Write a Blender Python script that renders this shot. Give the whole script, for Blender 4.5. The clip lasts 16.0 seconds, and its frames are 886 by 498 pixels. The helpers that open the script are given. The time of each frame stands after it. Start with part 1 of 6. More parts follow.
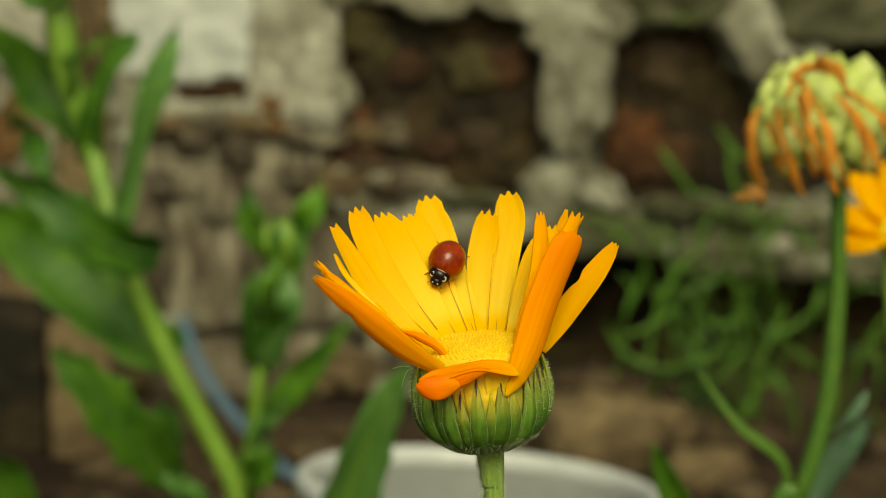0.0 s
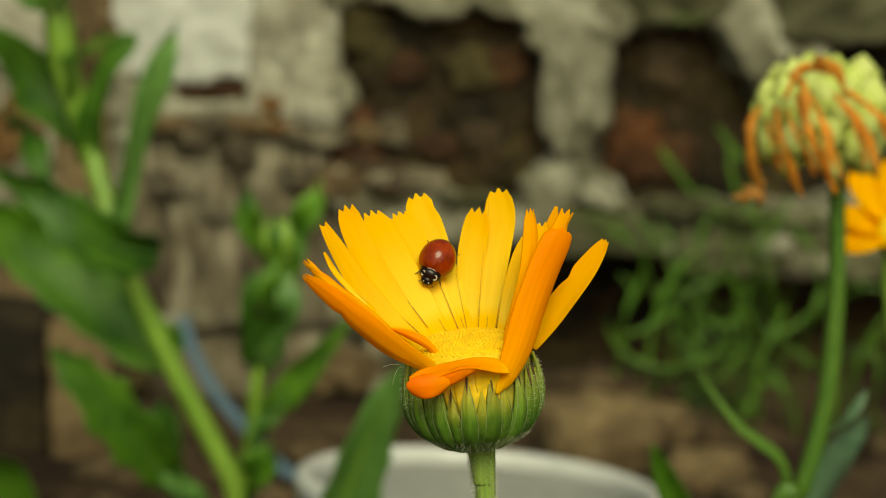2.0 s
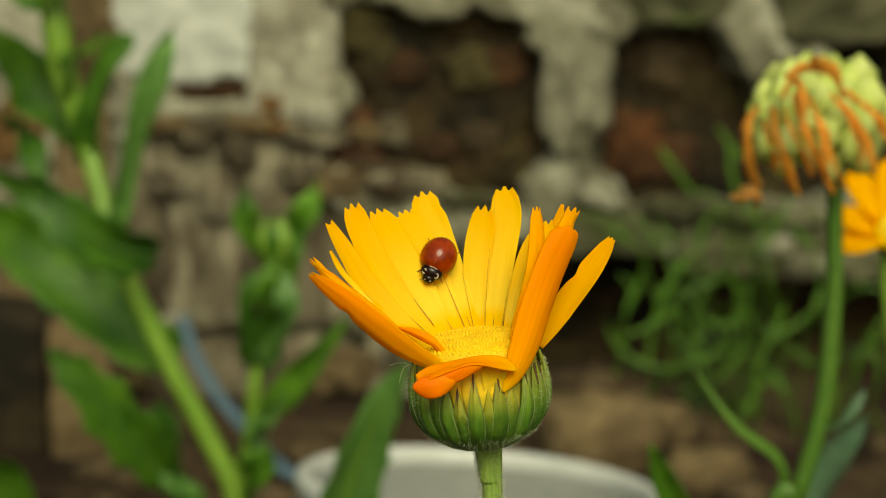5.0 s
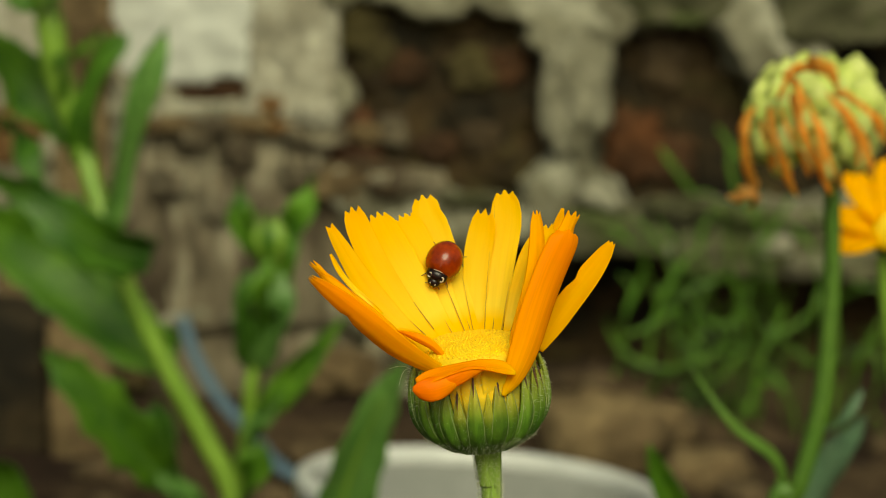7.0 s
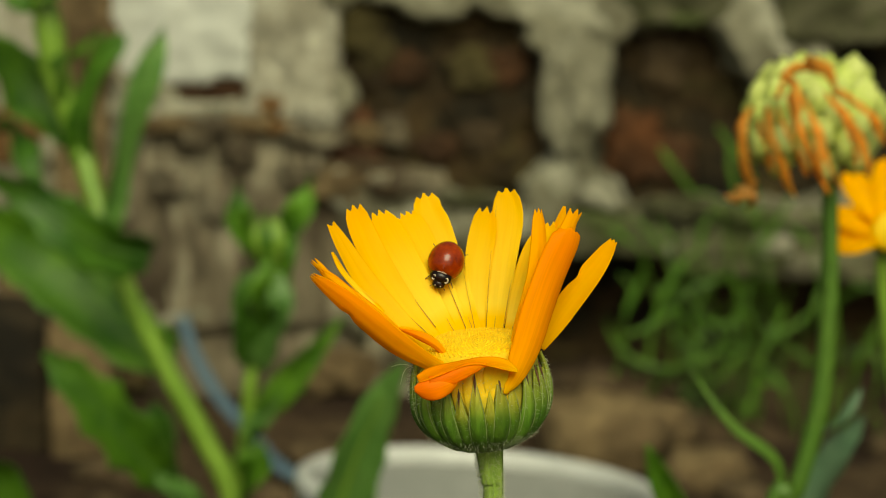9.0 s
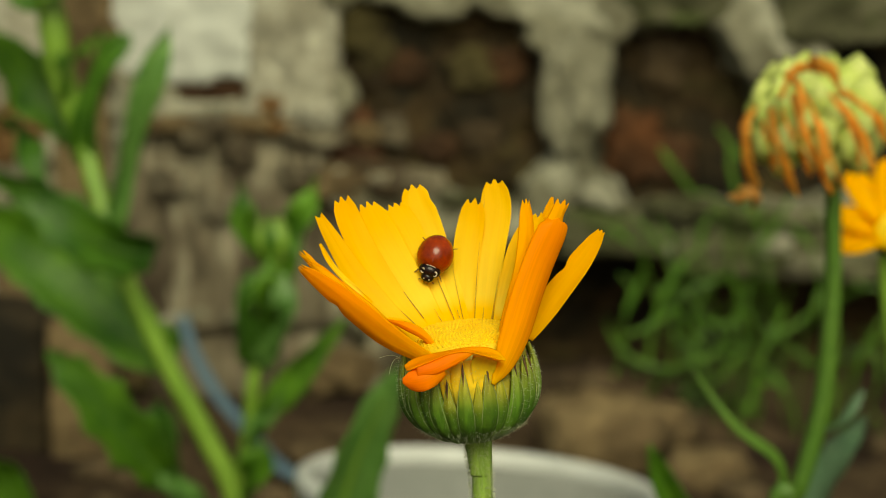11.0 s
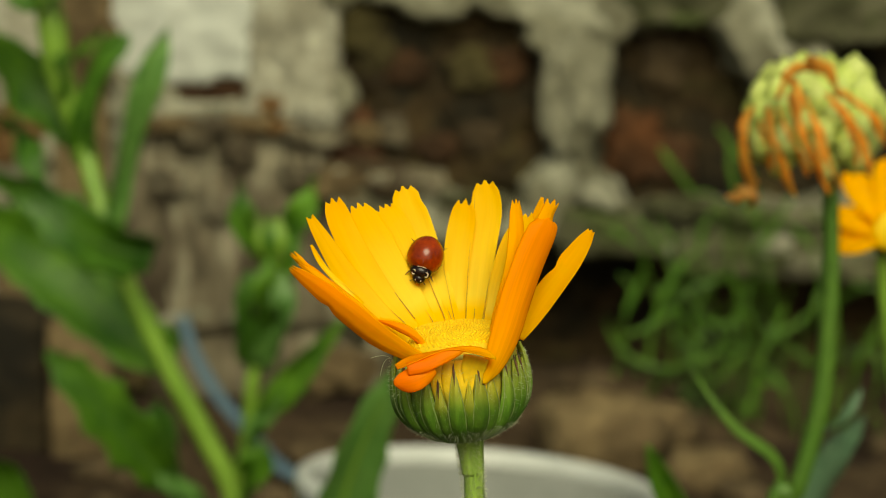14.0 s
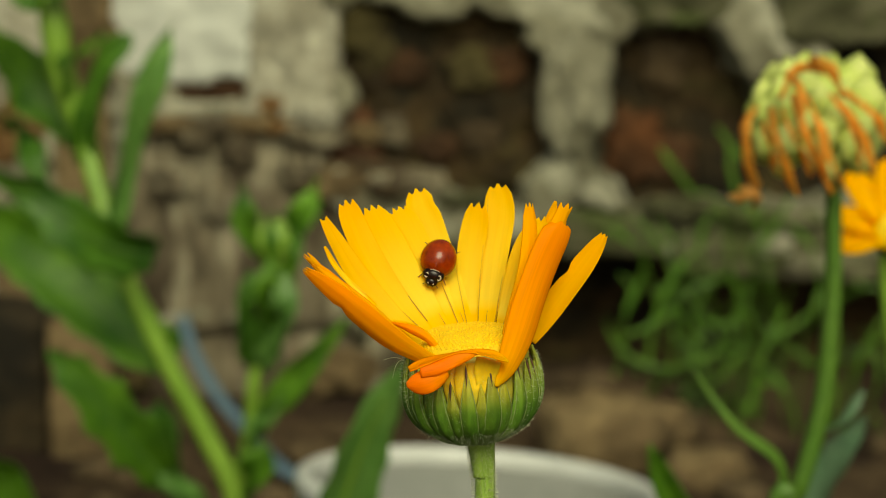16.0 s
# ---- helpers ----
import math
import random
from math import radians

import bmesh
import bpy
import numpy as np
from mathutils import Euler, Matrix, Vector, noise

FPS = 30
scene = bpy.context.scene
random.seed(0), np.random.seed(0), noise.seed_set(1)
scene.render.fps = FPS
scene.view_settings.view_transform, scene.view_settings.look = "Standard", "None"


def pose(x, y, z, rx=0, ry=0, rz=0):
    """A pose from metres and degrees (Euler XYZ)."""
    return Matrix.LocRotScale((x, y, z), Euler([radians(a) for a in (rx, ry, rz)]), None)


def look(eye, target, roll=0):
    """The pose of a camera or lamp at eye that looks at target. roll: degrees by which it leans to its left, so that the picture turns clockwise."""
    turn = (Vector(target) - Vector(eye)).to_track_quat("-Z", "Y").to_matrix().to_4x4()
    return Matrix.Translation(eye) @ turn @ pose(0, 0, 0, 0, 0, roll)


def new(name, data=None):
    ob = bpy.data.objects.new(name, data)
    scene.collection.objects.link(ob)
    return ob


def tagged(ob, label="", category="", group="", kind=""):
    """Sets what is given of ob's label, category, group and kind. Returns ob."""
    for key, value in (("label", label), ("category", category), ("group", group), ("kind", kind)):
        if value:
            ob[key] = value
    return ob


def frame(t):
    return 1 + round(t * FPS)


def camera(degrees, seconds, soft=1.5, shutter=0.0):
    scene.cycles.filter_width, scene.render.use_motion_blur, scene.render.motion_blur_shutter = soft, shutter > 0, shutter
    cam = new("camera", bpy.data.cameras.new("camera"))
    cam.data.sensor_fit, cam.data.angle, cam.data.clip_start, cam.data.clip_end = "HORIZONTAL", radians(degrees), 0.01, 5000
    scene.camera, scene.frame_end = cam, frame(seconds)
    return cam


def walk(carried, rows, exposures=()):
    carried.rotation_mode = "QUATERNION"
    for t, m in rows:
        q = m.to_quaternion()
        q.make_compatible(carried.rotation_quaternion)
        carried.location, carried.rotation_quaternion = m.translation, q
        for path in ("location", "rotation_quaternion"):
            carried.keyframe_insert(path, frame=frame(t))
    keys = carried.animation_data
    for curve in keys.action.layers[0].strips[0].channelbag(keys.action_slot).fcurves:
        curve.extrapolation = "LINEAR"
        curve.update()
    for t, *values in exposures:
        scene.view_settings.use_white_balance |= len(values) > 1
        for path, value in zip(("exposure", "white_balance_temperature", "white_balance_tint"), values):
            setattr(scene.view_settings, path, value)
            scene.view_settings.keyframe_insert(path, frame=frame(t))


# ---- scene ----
# Camera: a still, long lens close to one flower, its aperture open enough to blur the wall.
cam = camera(18.0, 16.0, soft=1.0)
cam.data.dof.use_dof = True
cam.data.dof.focus_distance = 0.350
cam.data.dof.aperture_fstop = 38.0
EYE = pose(0.0, -0.346, 0.390, 78.0, 0, 0)
walk(cam, [(0.0, EYE), (16.0, EYE)], [(0.0, 0.0, 7950, -11), (16.0, 0.0, 7950, -11)])

# ---- light: bright overcast ----
world = bpy.data.worlds.new("overcast_sky")
scene.world = world
world.use_nodes = True
wn, wl = world.node_tree.nodes, world.node_tree.links
sky = wn.new("ShaderNodeTexSky")
sky.sky_type = "NISHITA"
sky.sun_disc = False
sky.sun_elevation = radians(43)
sky.sun_rotation = radians(169)
sky.air_density, sky.dust_density, sky.ozone_density = 1.0, 4.0, 0.6
wn["Background"].inputs["Strength"].default_value = 0.085
wl.new(sky.outputs[0], wn["Background"].inputs["Color"])
sun_data = bpy.data.lights.new("sun", "SUN")
sun_data.energy, sun_data.angle, sun_data.color = 2.7, radians(32), (1.0, 0.95, 0.86)
sun = new("sun", sun_data)
sun.matrix_world = look((0.35, -2.25, 2.4), (0, 0, 0.3))

# ---- materials ----


def material(name, color, color2=None, scale=40.0, rough=0.6, bump=0.3, detail=6.0, fine=0.0, spec=0.5, per_object=0.0,
             stretch=(1, 1, 1), coat=0.0, through_color=None, share=0.0, island=0.0, rough2=None, dist=0.001, sharp=0.0, upper=None, stain=None):
    """A noise-mottled surface; through_color and share let light pass a thin leaf; upper: the colour of the piece's upper end;
    stain: a third colour in patches, their scale and how much they cover."""
    m = bpy.data.materials.new(name)
    m.use_nodes = True
    n, l = m.node_tree.nodes, m.node_tree.links
    b = n["Principled BSDF"]
    b.inputs["Roughness"].default_value = rough
    b.inputs["Specular IOR Level"].default_value = spec
    b.inputs["Coat Weight"].default_value = coat
    co = n.new("ShaderNodeTexCoord")
    mp = n.new("ShaderNodeMapping")
    mp.inputs["Scale"].default_value = stretch
    l.new(co.outputs["Object"], mp.inputs["Vector"])
    n1 = n.new("ShaderNodeTexNoise")
    n1.inputs["Scale"].default_value, n1.inputs["Detail"].default_value = scale, detail
    n1.inputs["Roughness"].default_value = 0.62
    l.new(mp.outputs[0], n1.inputs["Vector"])
    n2 = n.new("ShaderNodeTexNoise")
    n2.inputs["Scale"].default_value, n2.inputs["Detail"].default_value = scale * 6.3, 4.0
    l.new(mp.outputs[0], n2.inputs["Vector"])
    ramp = n.new("ShaderNodeMapRange")
    ramp.inputs["From Min"].default_value, ramp.inputs["From Max"].default_value = 0.36 + sharp, 0.64 - sharp
    l.new(n1.outputs["Fac"], ramp.inputs["Value"])
    mix = n.new("ShaderNodeMix")
    mix.data_type = "RGBA"
    mix.inputs["A"].default_value = (*color, 1)
    mix.inputs["B"].default_value = (*(color2 or color), 1)
    l.new(ramp.outputs[0], mix.inputs["Factor"])
    hsv = n.new("ShaderNodeHueSaturation")
    tone = mix.outputs["Result"]
    if stain:
        n3 = n.new("ShaderNodeTexNoise")
        n3.inputs["Scale"].default_value, n3.inputs["Detail"].default_value = stain[1], 3.0
        shift = n.new("ShaderNodeMapping")
        shift.inputs["Location"].default_value = (3.1, 7.7, 1.9)
        l.new(mp.outputs[0], shift.inputs["Vector"]), l.new(shift.outputs[0], n3.inputs["Vector"])
        cover = n.new("ShaderNodeMapRange")
        cover.interpolation_type = "SMOOTHSTEP"
        cover.inputs["From Min"].default_value, cover.inputs["From Max"].default_value = 0.62 - stain[2] * 0.3, 0.70 - stain[2] * 0.3
        l.new(n3.outputs["Fac"], cover.inputs["Value"])
        third = n.new("ShaderNodeMix")
        third.data_type = "RGBA"
        third.inputs["B"].default_value = (*stain[0], 1)
        l.new(cover.outputs[0], third.inputs["Factor"]), l.new(tone, third.inputs["A"])
        tone = third.outputs["Result"]
    if upper:
        xyz = n.new("ShaderNodeSeparateXYZ")
        l.new(co.outputs["Generated"], xyz.inputs[0])
        away = n.new("ShaderNodeMapRange")
        away.interpolation_type = "SMOOTHSTEP"
        away.inputs["From Min"].default_value, away.inputs["From Max"].default_value = upper[1], upper[2]
        l.new(xyz.outputs["Z"], away.inputs["Value"])
        two = n.new("ShaderNodeMix")
        two.data_type = "RGBA"
        two.inputs["B"].default_value = (*upper[0], 1)
        l.new(away.outputs[0], two.inputs["Factor"]), l.new(tone, two.inputs["A"])
        tone = two.outputs["Result"]
    l.new(tone, hsv.inputs["Color"])
    val = n.new("ShaderNodeMapRange")
    val.inputs["To Min"].default_value, val.inputs["To Max"].default_value = 1 - fine, 1 + fine
    val.inputs["From Min"].default_value, val.inputs["From Max"].default_value = 0.3, 0.7
    l.new(n2.outputs["Fac"], val.inputs["Value"])
    out = val.outputs[0]
    if per_object or island:
        src = n.new("ShaderNodeObjectInfo").outputs["Random"] if per_object else n.new("ShaderNodeNewGeometry").outputs["Random Per Island"]
        k = per_object or island
        r2 = n.new("ShaderNodeMapRange")
        r2.inputs["To Min"].default_value, r2.inputs["To Max"].default_value = 1 - k, 1 + k
        l.new(src, r2.inputs["Value"])
        mu = n.new("ShaderNodeMath")
        mu.operation = "MULTIPLY"
        l.new(out, mu.inputs[0]), l.new(r2.outputs[0], mu.inputs[1])
        out = mu.outputs[0]
    l.new(out, hsv.inputs["Value"])
    l.new(hsv.outputs[0], b.inputs["Base Color"])
    if rough2 is not None:
        rr = n.new("ShaderNodeMapRange")
        rr.inputs["To Min"].default_value, rr.inputs["To Max"].default_value = rough, rough2
        l.new(n1.outputs["Fac"], rr.inputs["Value"])
        l.new(rr.outputs[0], b.inputs["Roughness"])
    bp = n.new("ShaderNodeBump")
    bp.inputs["Strength"].default_value, bp.inputs["Distance"].default_value = bump, dist
    add = n.new("ShaderNodeMath")
    l.new(n1.outputs["Fac"], add.inputs[0]), l.new(n2.outputs["Fac"], add.inputs[1])
    l.new(add.outputs[0], bp.inputs["Height"])
    l.new(bp.outputs[0], b.inputs["Normal"])
    if through_color:
        tr = n.new("ShaderNodeBsdfTranslucent")
        tint = n.new("ShaderNodeMix")
        tint.data_type, tint.blend_type = "RGBA", "MULTIPLY"
        tint.inputs["Factor"].default_value = 0.35
        tint.inputs["A"].default_value = (*through_color, 1)
        l.new(hsv.outputs[0], tint.inputs["B"])
        l.new(tint.outputs["Result"], tr.inputs["Color"])
        ms = n.new("ShaderNodeMixShader")
        ms.inputs["Fac"].default_value = share
        l.new(b.outputs[0], ms.inputs[1]), l.new(tr.outputs[0], ms.inputs[2])
        l.new(ms.outputs[0], n["Material Output"].inputs["Surface"])
    return m




def petal_material(name, stops, through_color, share, veins=0.055):
    """A ray petal: colours from its base to its tip, fine veins along it, a satin face that lets light pass."""
    m = bpy.data.materials.new(name)
    m.use_nodes = True
    n, l = m.node_tree.nodes, m.node_tree.links
    b = n["Principled BSDF"]
    b.inputs["Roughness"].default_value, b.inputs["Specular IOR Level"].default_value = 0.55, 0.12
    at = n.new("ShaderNodeAttribute")
    at.attribute_name = "grain"
    xyz = n.new("ShaderNodeSeparateXYZ")
    l.new(at.outputs["Vector"], xyz.inputs[0])
    ramp = n.new("ShaderNodeValToRGB")
    ramp.color_ramp.elements[0].position, ramp.color_ramp.elements[0].color = stops[0][0], (*stops[0][1], 1)
    ramp.color_ramp.elements[1].position, ramp.color_ramp.elements[1].color = stops[-1][0], (*stops[-1][1], 1)
    for place, color in stops[1:-1]:
        ramp.color_ramp.elements.new(place).color = (*color, 1)
    l.new(xyz.outputs["Y"], ramp.inputs[0])
    mp = n.new("ShaderNodeMapping")
    mp.inputs["Scale"].default_value = (9.0, 1.1, 1.0)
    l.new(at.outputs["Vector"], mp.inputs["Vector"])
    vein = n.new("ShaderNodeTexNoise")
    vein.inputs["Scale"].default_value, vein.inputs["Detail"].default_value = 1.0, 4.0
    l.new(mp.outputs[0], vein.inputs["Vector"])
    blot = n.new("ShaderNodeTexNoise")
    blot.inputs["Scale"].default_value, blot.inputs["Detail"].default_value = 2.2, 3.0
    l.new(at.outputs["Vector"], blot.inputs["Vector"])
    both = n.new("ShaderNodeMath")
    l.new(vein.outputs["Fac"], both.inputs[0]), l.new(blot.outputs["Fac"], both.inputs[1])
    tone = n.new("ShaderNodeMapRange")
    tone.inputs["From Min"].default_value, tone.inputs["From Max"].default_value = 0.7, 1.3
    tone.inputs["To Min"].default_value, tone.inputs["To Max"].default_value = 1 - veins, 1 + veins
    l.new(both.outputs[0], tone.inputs["Value"])
    own = n.new("ShaderNodeMapRange")
    own.inputs["To Min"].default_value, own.inputs["To Max"].default_value = 0.95, 1.04
    l.new(n.new("ShaderNodeObjectInfo").outputs["Random"], own.inputs["Value"])
    mul = n.new("ShaderNodeMath")
    mul.operation = "MULTIPLY"
    l.new(tone.outputs[0], mul.inputs[0]), l.new(own.outputs[0], mul.inputs[1])
    hsv = n.new("ShaderNodeHueSaturation")
    l.new(ramp.outputs["Color"], hsv.inputs["Color"]), l.new(mul.outputs[0], hsv.inputs["Value"])
    l.new(hsv.outputs[0], b.inputs["Base Color"])
    bp = n.new("ShaderNodeBump")
    bp.inputs["Strength"].default_value, bp.inputs["Distance"].default_value = 0.25, 0.00015
    l.new(vein.outputs["Fac"], bp.inputs["Height"]), l.new(bp.outputs[0], b.inputs["Normal"])
    tr = n.new("ShaderNodeBsdfTranslucent")
    tr.inputs["Color"].default_value = (*through_color, 1)
    ms = n.new("ShaderNodeMixShader")
    ms.inputs["Fac"].default_value = share
    l.new(b.outputs[0], ms.inputs[1]), l.new(tr.outputs[0], ms.inputs[2])
    l.new(ms.outputs[0], n["Material Output"].inputs["Surface"])
    return m


PETAL = petal_material("petal", [(0.0, (0.96, 0.60, 0.012)), (0.10, (0.96, 0.62, 0.014)), (0.18, (0.97, 0.76, 0.06)), (0.45, (0.97, 0.69, 0.030)), (0.8, (0.96, 0.61, 0.016)), (1.0, (0.96, 0.57, 0.012))],
                       (1.0, 0.50, 0.010), 0.34)
PETAL_DEEP = petal_material("petal_deep", [(0.0, (0.96, 0.58, 0.012)), (0.4, (0.96, 0.56, 0.010)), (1.0, (0.96, 0.50, 0.008))], (1.0, 0.40, 0.006), 0.42)
PETAL_BACK = petal_material("petal_back", [(0.0, (0.97, 0.62, 0.02)), (0.16, (0.96, 0.46, 0.010)), (0.4, (0.95, 0.38, 0.006)), (0.75, (0.93, 0.31, 0.005)), (1.0, (0.93, 0.33, 0.007))], (1.0, 0.38, 0.005), 0.40, 0.13)
PETAL_WARM = petal_material("petal_warm", [(0.0, (0.96, 0.60, 0.012)), (0.2, (0.97, 0.69, 0.035)), (0.5, (0.96, 0.60, 0.018)), (1.0, (0.95, 0.52, 0.010))], (1.0, 0.46, 0.008), 0.36)
PETAL_UNDER = petal_material("petal_under", [(0.0, (0.95, 0.32, 0.006)), (0.5, (0.93, 0.23, 0.006)), (1.0, (0.92, 0.19, 0.008))], (1.0, 0.34, 0.005), 0.36, 0.12)
DRY = material("dry_petal", (0.84, 0.48, 0.08), (0.76, 0.29, 0.016), 90, 0.6, 0.4, fine=0.2, per_object=0.2,
               through_color=(1.0, 0.52, 0.07), share=0.5, dist=0.0003)
DRY_TAN = material("dry_tan", (0.66, 0.38, 0.11), (0.48, 0.21, 0.035), 90, 0.65, 0.4, fine=0.2, per_object=0.15,
                   through_color=(0.9, 0.45, 0.08), share=0.4, dist=0.0003)
DISC = material("disc", (0.96, 0.60, 0.016), (0.97, 0.68, 0.026), 500, 0.7, 0.2, fine=0.10, island=0.10,
                through_color=(1.0, 0.6, 0.02), share=0.2, dist=0.0002)
CLAW = material("claw", (0.42, 0.46, 0.06), (0.55, 0.52, 0.06), 160, 0.5, 0.2, fine=0.1, per_object=0.06,
                through_color=(0.98, 0.6, 0.04), share=0.2, dist=0.0002, upper=((0.98, 0.66, 0.03), 0.05, 0.6))
CUP = material("cup", (0.62, 0.50, 0.05), (0.42, 0.42, 0.06), 160, 0.5, 0.2, fine=0.1,
               through_color=(0.7, 0.6, 0.06), share=0.3, dist=0.0002)
BRACT = material("bract", (0.050, 0.145, 0.010), (0.130, 0.270, 0.026), 300, 0.55, 0.45, fine=0.3, per_object=0.18, stretch=(1, 1, 0.22), dist=0.0003, upper=((0.28, 0.32, 0.030), 0.42, 1.0),
                 through_color=(0.4, 0.42, 0.03), share=0.22)
# front bracts: yellow light through from the claws behind is in the upper colour
BRACT_YELLOW = material("bract_lit_through", (0.052, 0.138, 0.010), (0.125, 0.245, 0.022), 300, 0.55, 0.4, fine=0.25, per_object=0.12, stretch=(1, 1, 0.22), dist=0.0003,
                        upper=((0.50, 0.42, 0.030), 0.46, 0.98), through_color=(0.5, 0.45, 0.03), share=0.2)
BRACT_EDGE = material("bract_edge", (0.33, 0.38, 0.15), (0.20, 0.27, 0.08), 600, 0.5, 0.3, fine=0.25, dist=0.0002)
BRACT_TIP = material("bract_tip", (0.06, 0.022, 0.010), (0.13, 0.055, 0.020), 900, 0.6, 0.3, fine=0.2, dist=0.0002)
STEM = material("stem", (0.21, 0.34, 0.05), (0.30, 0.42, 0.08), 350, 0.5, 0.5, fine=0.2, stretch=(1, 1, 0.25), dist=0.0003)
HAIR = material("hair", (0.52, 0.56, 0.36), None, 500, 0.5, 0.0)
FILAMENT = material("filament", (0.16, 0.08, 0.01), (0.28, 0.15, 0.02), 900, 0.6, 0.0)
LEAF = material("leaf", (0.038, 0.120, 0.006), (0.120, 0.270, 0.016), 60, 0.55, 0.6, fine=0.2, per_object=0.18,
                through_color=(0.16, 0.44, 0.012), share=0.34, dist=0.0006)
LEAF_DARK = material("leaf_dark", (0.022, 0.082, 0.004), (0.068, 0.175, 0.009), 60, 0.55, 0.6, fine=0.2, per_object=0.12,
                     through_color=(0.10, 0.28, 0.008), share=0.25, dist=0.0006)
LEAF_PALE = material("leaf_pale", (0.080, 0.190, 0.036), (0.125, 0.255, 0.055), 60, 0.45, 0.5, fine=0.2, per_object=0.12,
                     through_color=(0.2, 0.36, 0.04), share=0.25, dist=0.0006)
LEAF_DULL = material("leaf_dull", (0.050, 0.105, 0.048), (0.075, 0.140, 0.068), 60, 0.6, 0.5, fine=0.2, dist=0.0006)
LEAF_STEM = material("leaf_stem", (0.130, 0.245, 0.024), (0.180, 0.305, 0.040), 120, 0.45, 0.4, fine=0.15, stretch=(1, 1, 0.3), dist=0.0004)
STEM_DARK = material("stem_dark", (0.055, 0.130, 0.012), (0.085, 0.165, 0.020), 120, 0.5, 0.4, fine=0.15, stretch=(1, 1, 0.3), dist=0.0004)
SEED = material("green_seed", (0.59, 0.68, 0.15), (0.76, 0.81, 0.29), 160, 0.55, 0.4, fine=0.12, per_object=0.14, dist=0.0005,
                through_color=(0.6, 0.7, 0.15), share=0.35)
# darkened copy of the weed green: the shade beneath the weeds is in the colour
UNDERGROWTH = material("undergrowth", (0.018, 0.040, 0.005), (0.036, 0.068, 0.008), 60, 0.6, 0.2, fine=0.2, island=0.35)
WEED = material("weed", (0.045, 0.122, 0.0065), (0.086, 0.188, 0.013), 60, 0.6, 0.2, fine=0.2, island=0.35,
                through_color=(0.1, 0.2, 0.02), share=0.2)
MORTAR = material("mortar", (0.200, 0.190, 0.134), (0.092, 0.085, 0.055), 24, 0.9, 0.7, fine=0.25, spec=0.2, sharp=0.05, dist=0.002, stain=((0.28, 0.272, 0.205), 30, 0.35))
# near-black brown, darker than the bricks of the wall
BLACKISH_BRICK = material("blackish_brick", (0.010, 0.008, 0.005), (0.030, 0.021, 0.010), 24, 0.85, 0.9, fine=0.3, spec=0.2, sharp=0.05, dist=0.003)
MORTAR_PALE = material("mortar_pale", (0.235, 0.224, 0.162), (0.125, 0.117, 0.078), 40, 0.9, 0.9, fine=0.25, spec=0.2, sharp=0.05, dist=0.004)
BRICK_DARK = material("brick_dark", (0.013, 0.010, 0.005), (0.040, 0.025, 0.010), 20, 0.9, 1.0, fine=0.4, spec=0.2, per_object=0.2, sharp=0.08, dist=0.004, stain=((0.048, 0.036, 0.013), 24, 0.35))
BRICK_RED = material("brick_red", (0.042, 0.021, 0.012), (0.115, 0.046, 0.020), 30, 0.9, 1.0, fine=0.3, spec=0.2, per_object=0.2, sharp=0.07, dist=0.004)
BRICK_BROWN = material("brick_brown", (0.048, 0.036, 0.023), (0.130, 0.108, 0.072), 22, 0.9, 0.5, fine=0.35, spec=0.2, per_object=0.1,
                       stretch=(1.6, 1.6, 0.45), sharp=0.08, dist=0.003, stain=((0.21, 0.185, 0.13), 30, 0.3))
PLASTER = material("plaster", (0.40, 0.385, 0.305), (0.225, 0.208, 0.155), 22, 0.9, 1.0, fine=0.25, spec=0.2, sharp=0.07, dist=0.003, stain=((0.27, 0.255, 0.20), 22, 0.3))
LIMEWASH = material("limewash", (0.48, 0.49, 0.445), (0.42, 0.43, 0.385), 10, 0.85, 0.5, fine=0.05, spec=0.2, dist=0.002)
MOSSY = material("mossy_stone", (0.052, 0.053, 0.024), (0.118, 0.112, 0.068), 30, 0.9, 0.8, fine=0.25, spec=0.2, per_object=0.15, sharp=0.06, dist=0.003, stain=((0.07, 0.085, 0.03), 26, 0.4))
TAN_STONE = material("tan_stone", (0.165, 0.118, 0.060), (0.098, 0.067, 0.034), 26, 0.9, 1.0, fine=0.25, spec=0.2, per_object=0.12, sharp=0.07, dist=0.004)
CLAY = material("dark_clay", (0.056, 0.038, 0.020), (0.030, 0.021, 0.012), 30, 0.9, 0.8, fine=0.25, spec=0.2, per_object=0.1, dist=0.003)
DARK_RED = material("dark_red_clay", (0.058, 0.026, 0.011), (0.034, 0.018, 0.009), 30, 0.9, 0.8, fine=0.25, spec=0.2, per_object=0.1, dist=0.003)
OLIVE = material("lichened_clay", (0.071, 0.058, 0.021), (0.038, 0.030, 0.012), 30, 0.9, 0.8, fine=0.25, spec=0.2, dist=0.003)
RED_CLAY = material("red_clay", (0.098, 0.037, 0.013), (0.048, 0.021, 0.009), 26, 0.9, 0.8, fine=0.25, spec=0.2, per_object=0.1, dist=0.003)
RUST = material("rusty_brick", (0.170, 0.095, 0.035), (0.105, 0.055, 0.022), 40, 0.9, 1.0, fine=0.25, spec=0.2, per_object=0.1, dist=0.003)
SOIL = material("soil", (0.020, 0.011, 0.007), (0.058, 0.038, 0.021), 13, 0.95, 1.0, fine=0.4, spec=0.15, sharp=0.07, dist=0.006)
CLOD = material("clod", (0.10, 0.072, 0.040), (0.055, 0.037, 0.021), 40, 0.95, 1.0, fine=0.3, spec=0.15, per_object=0.3, dist=0.003)
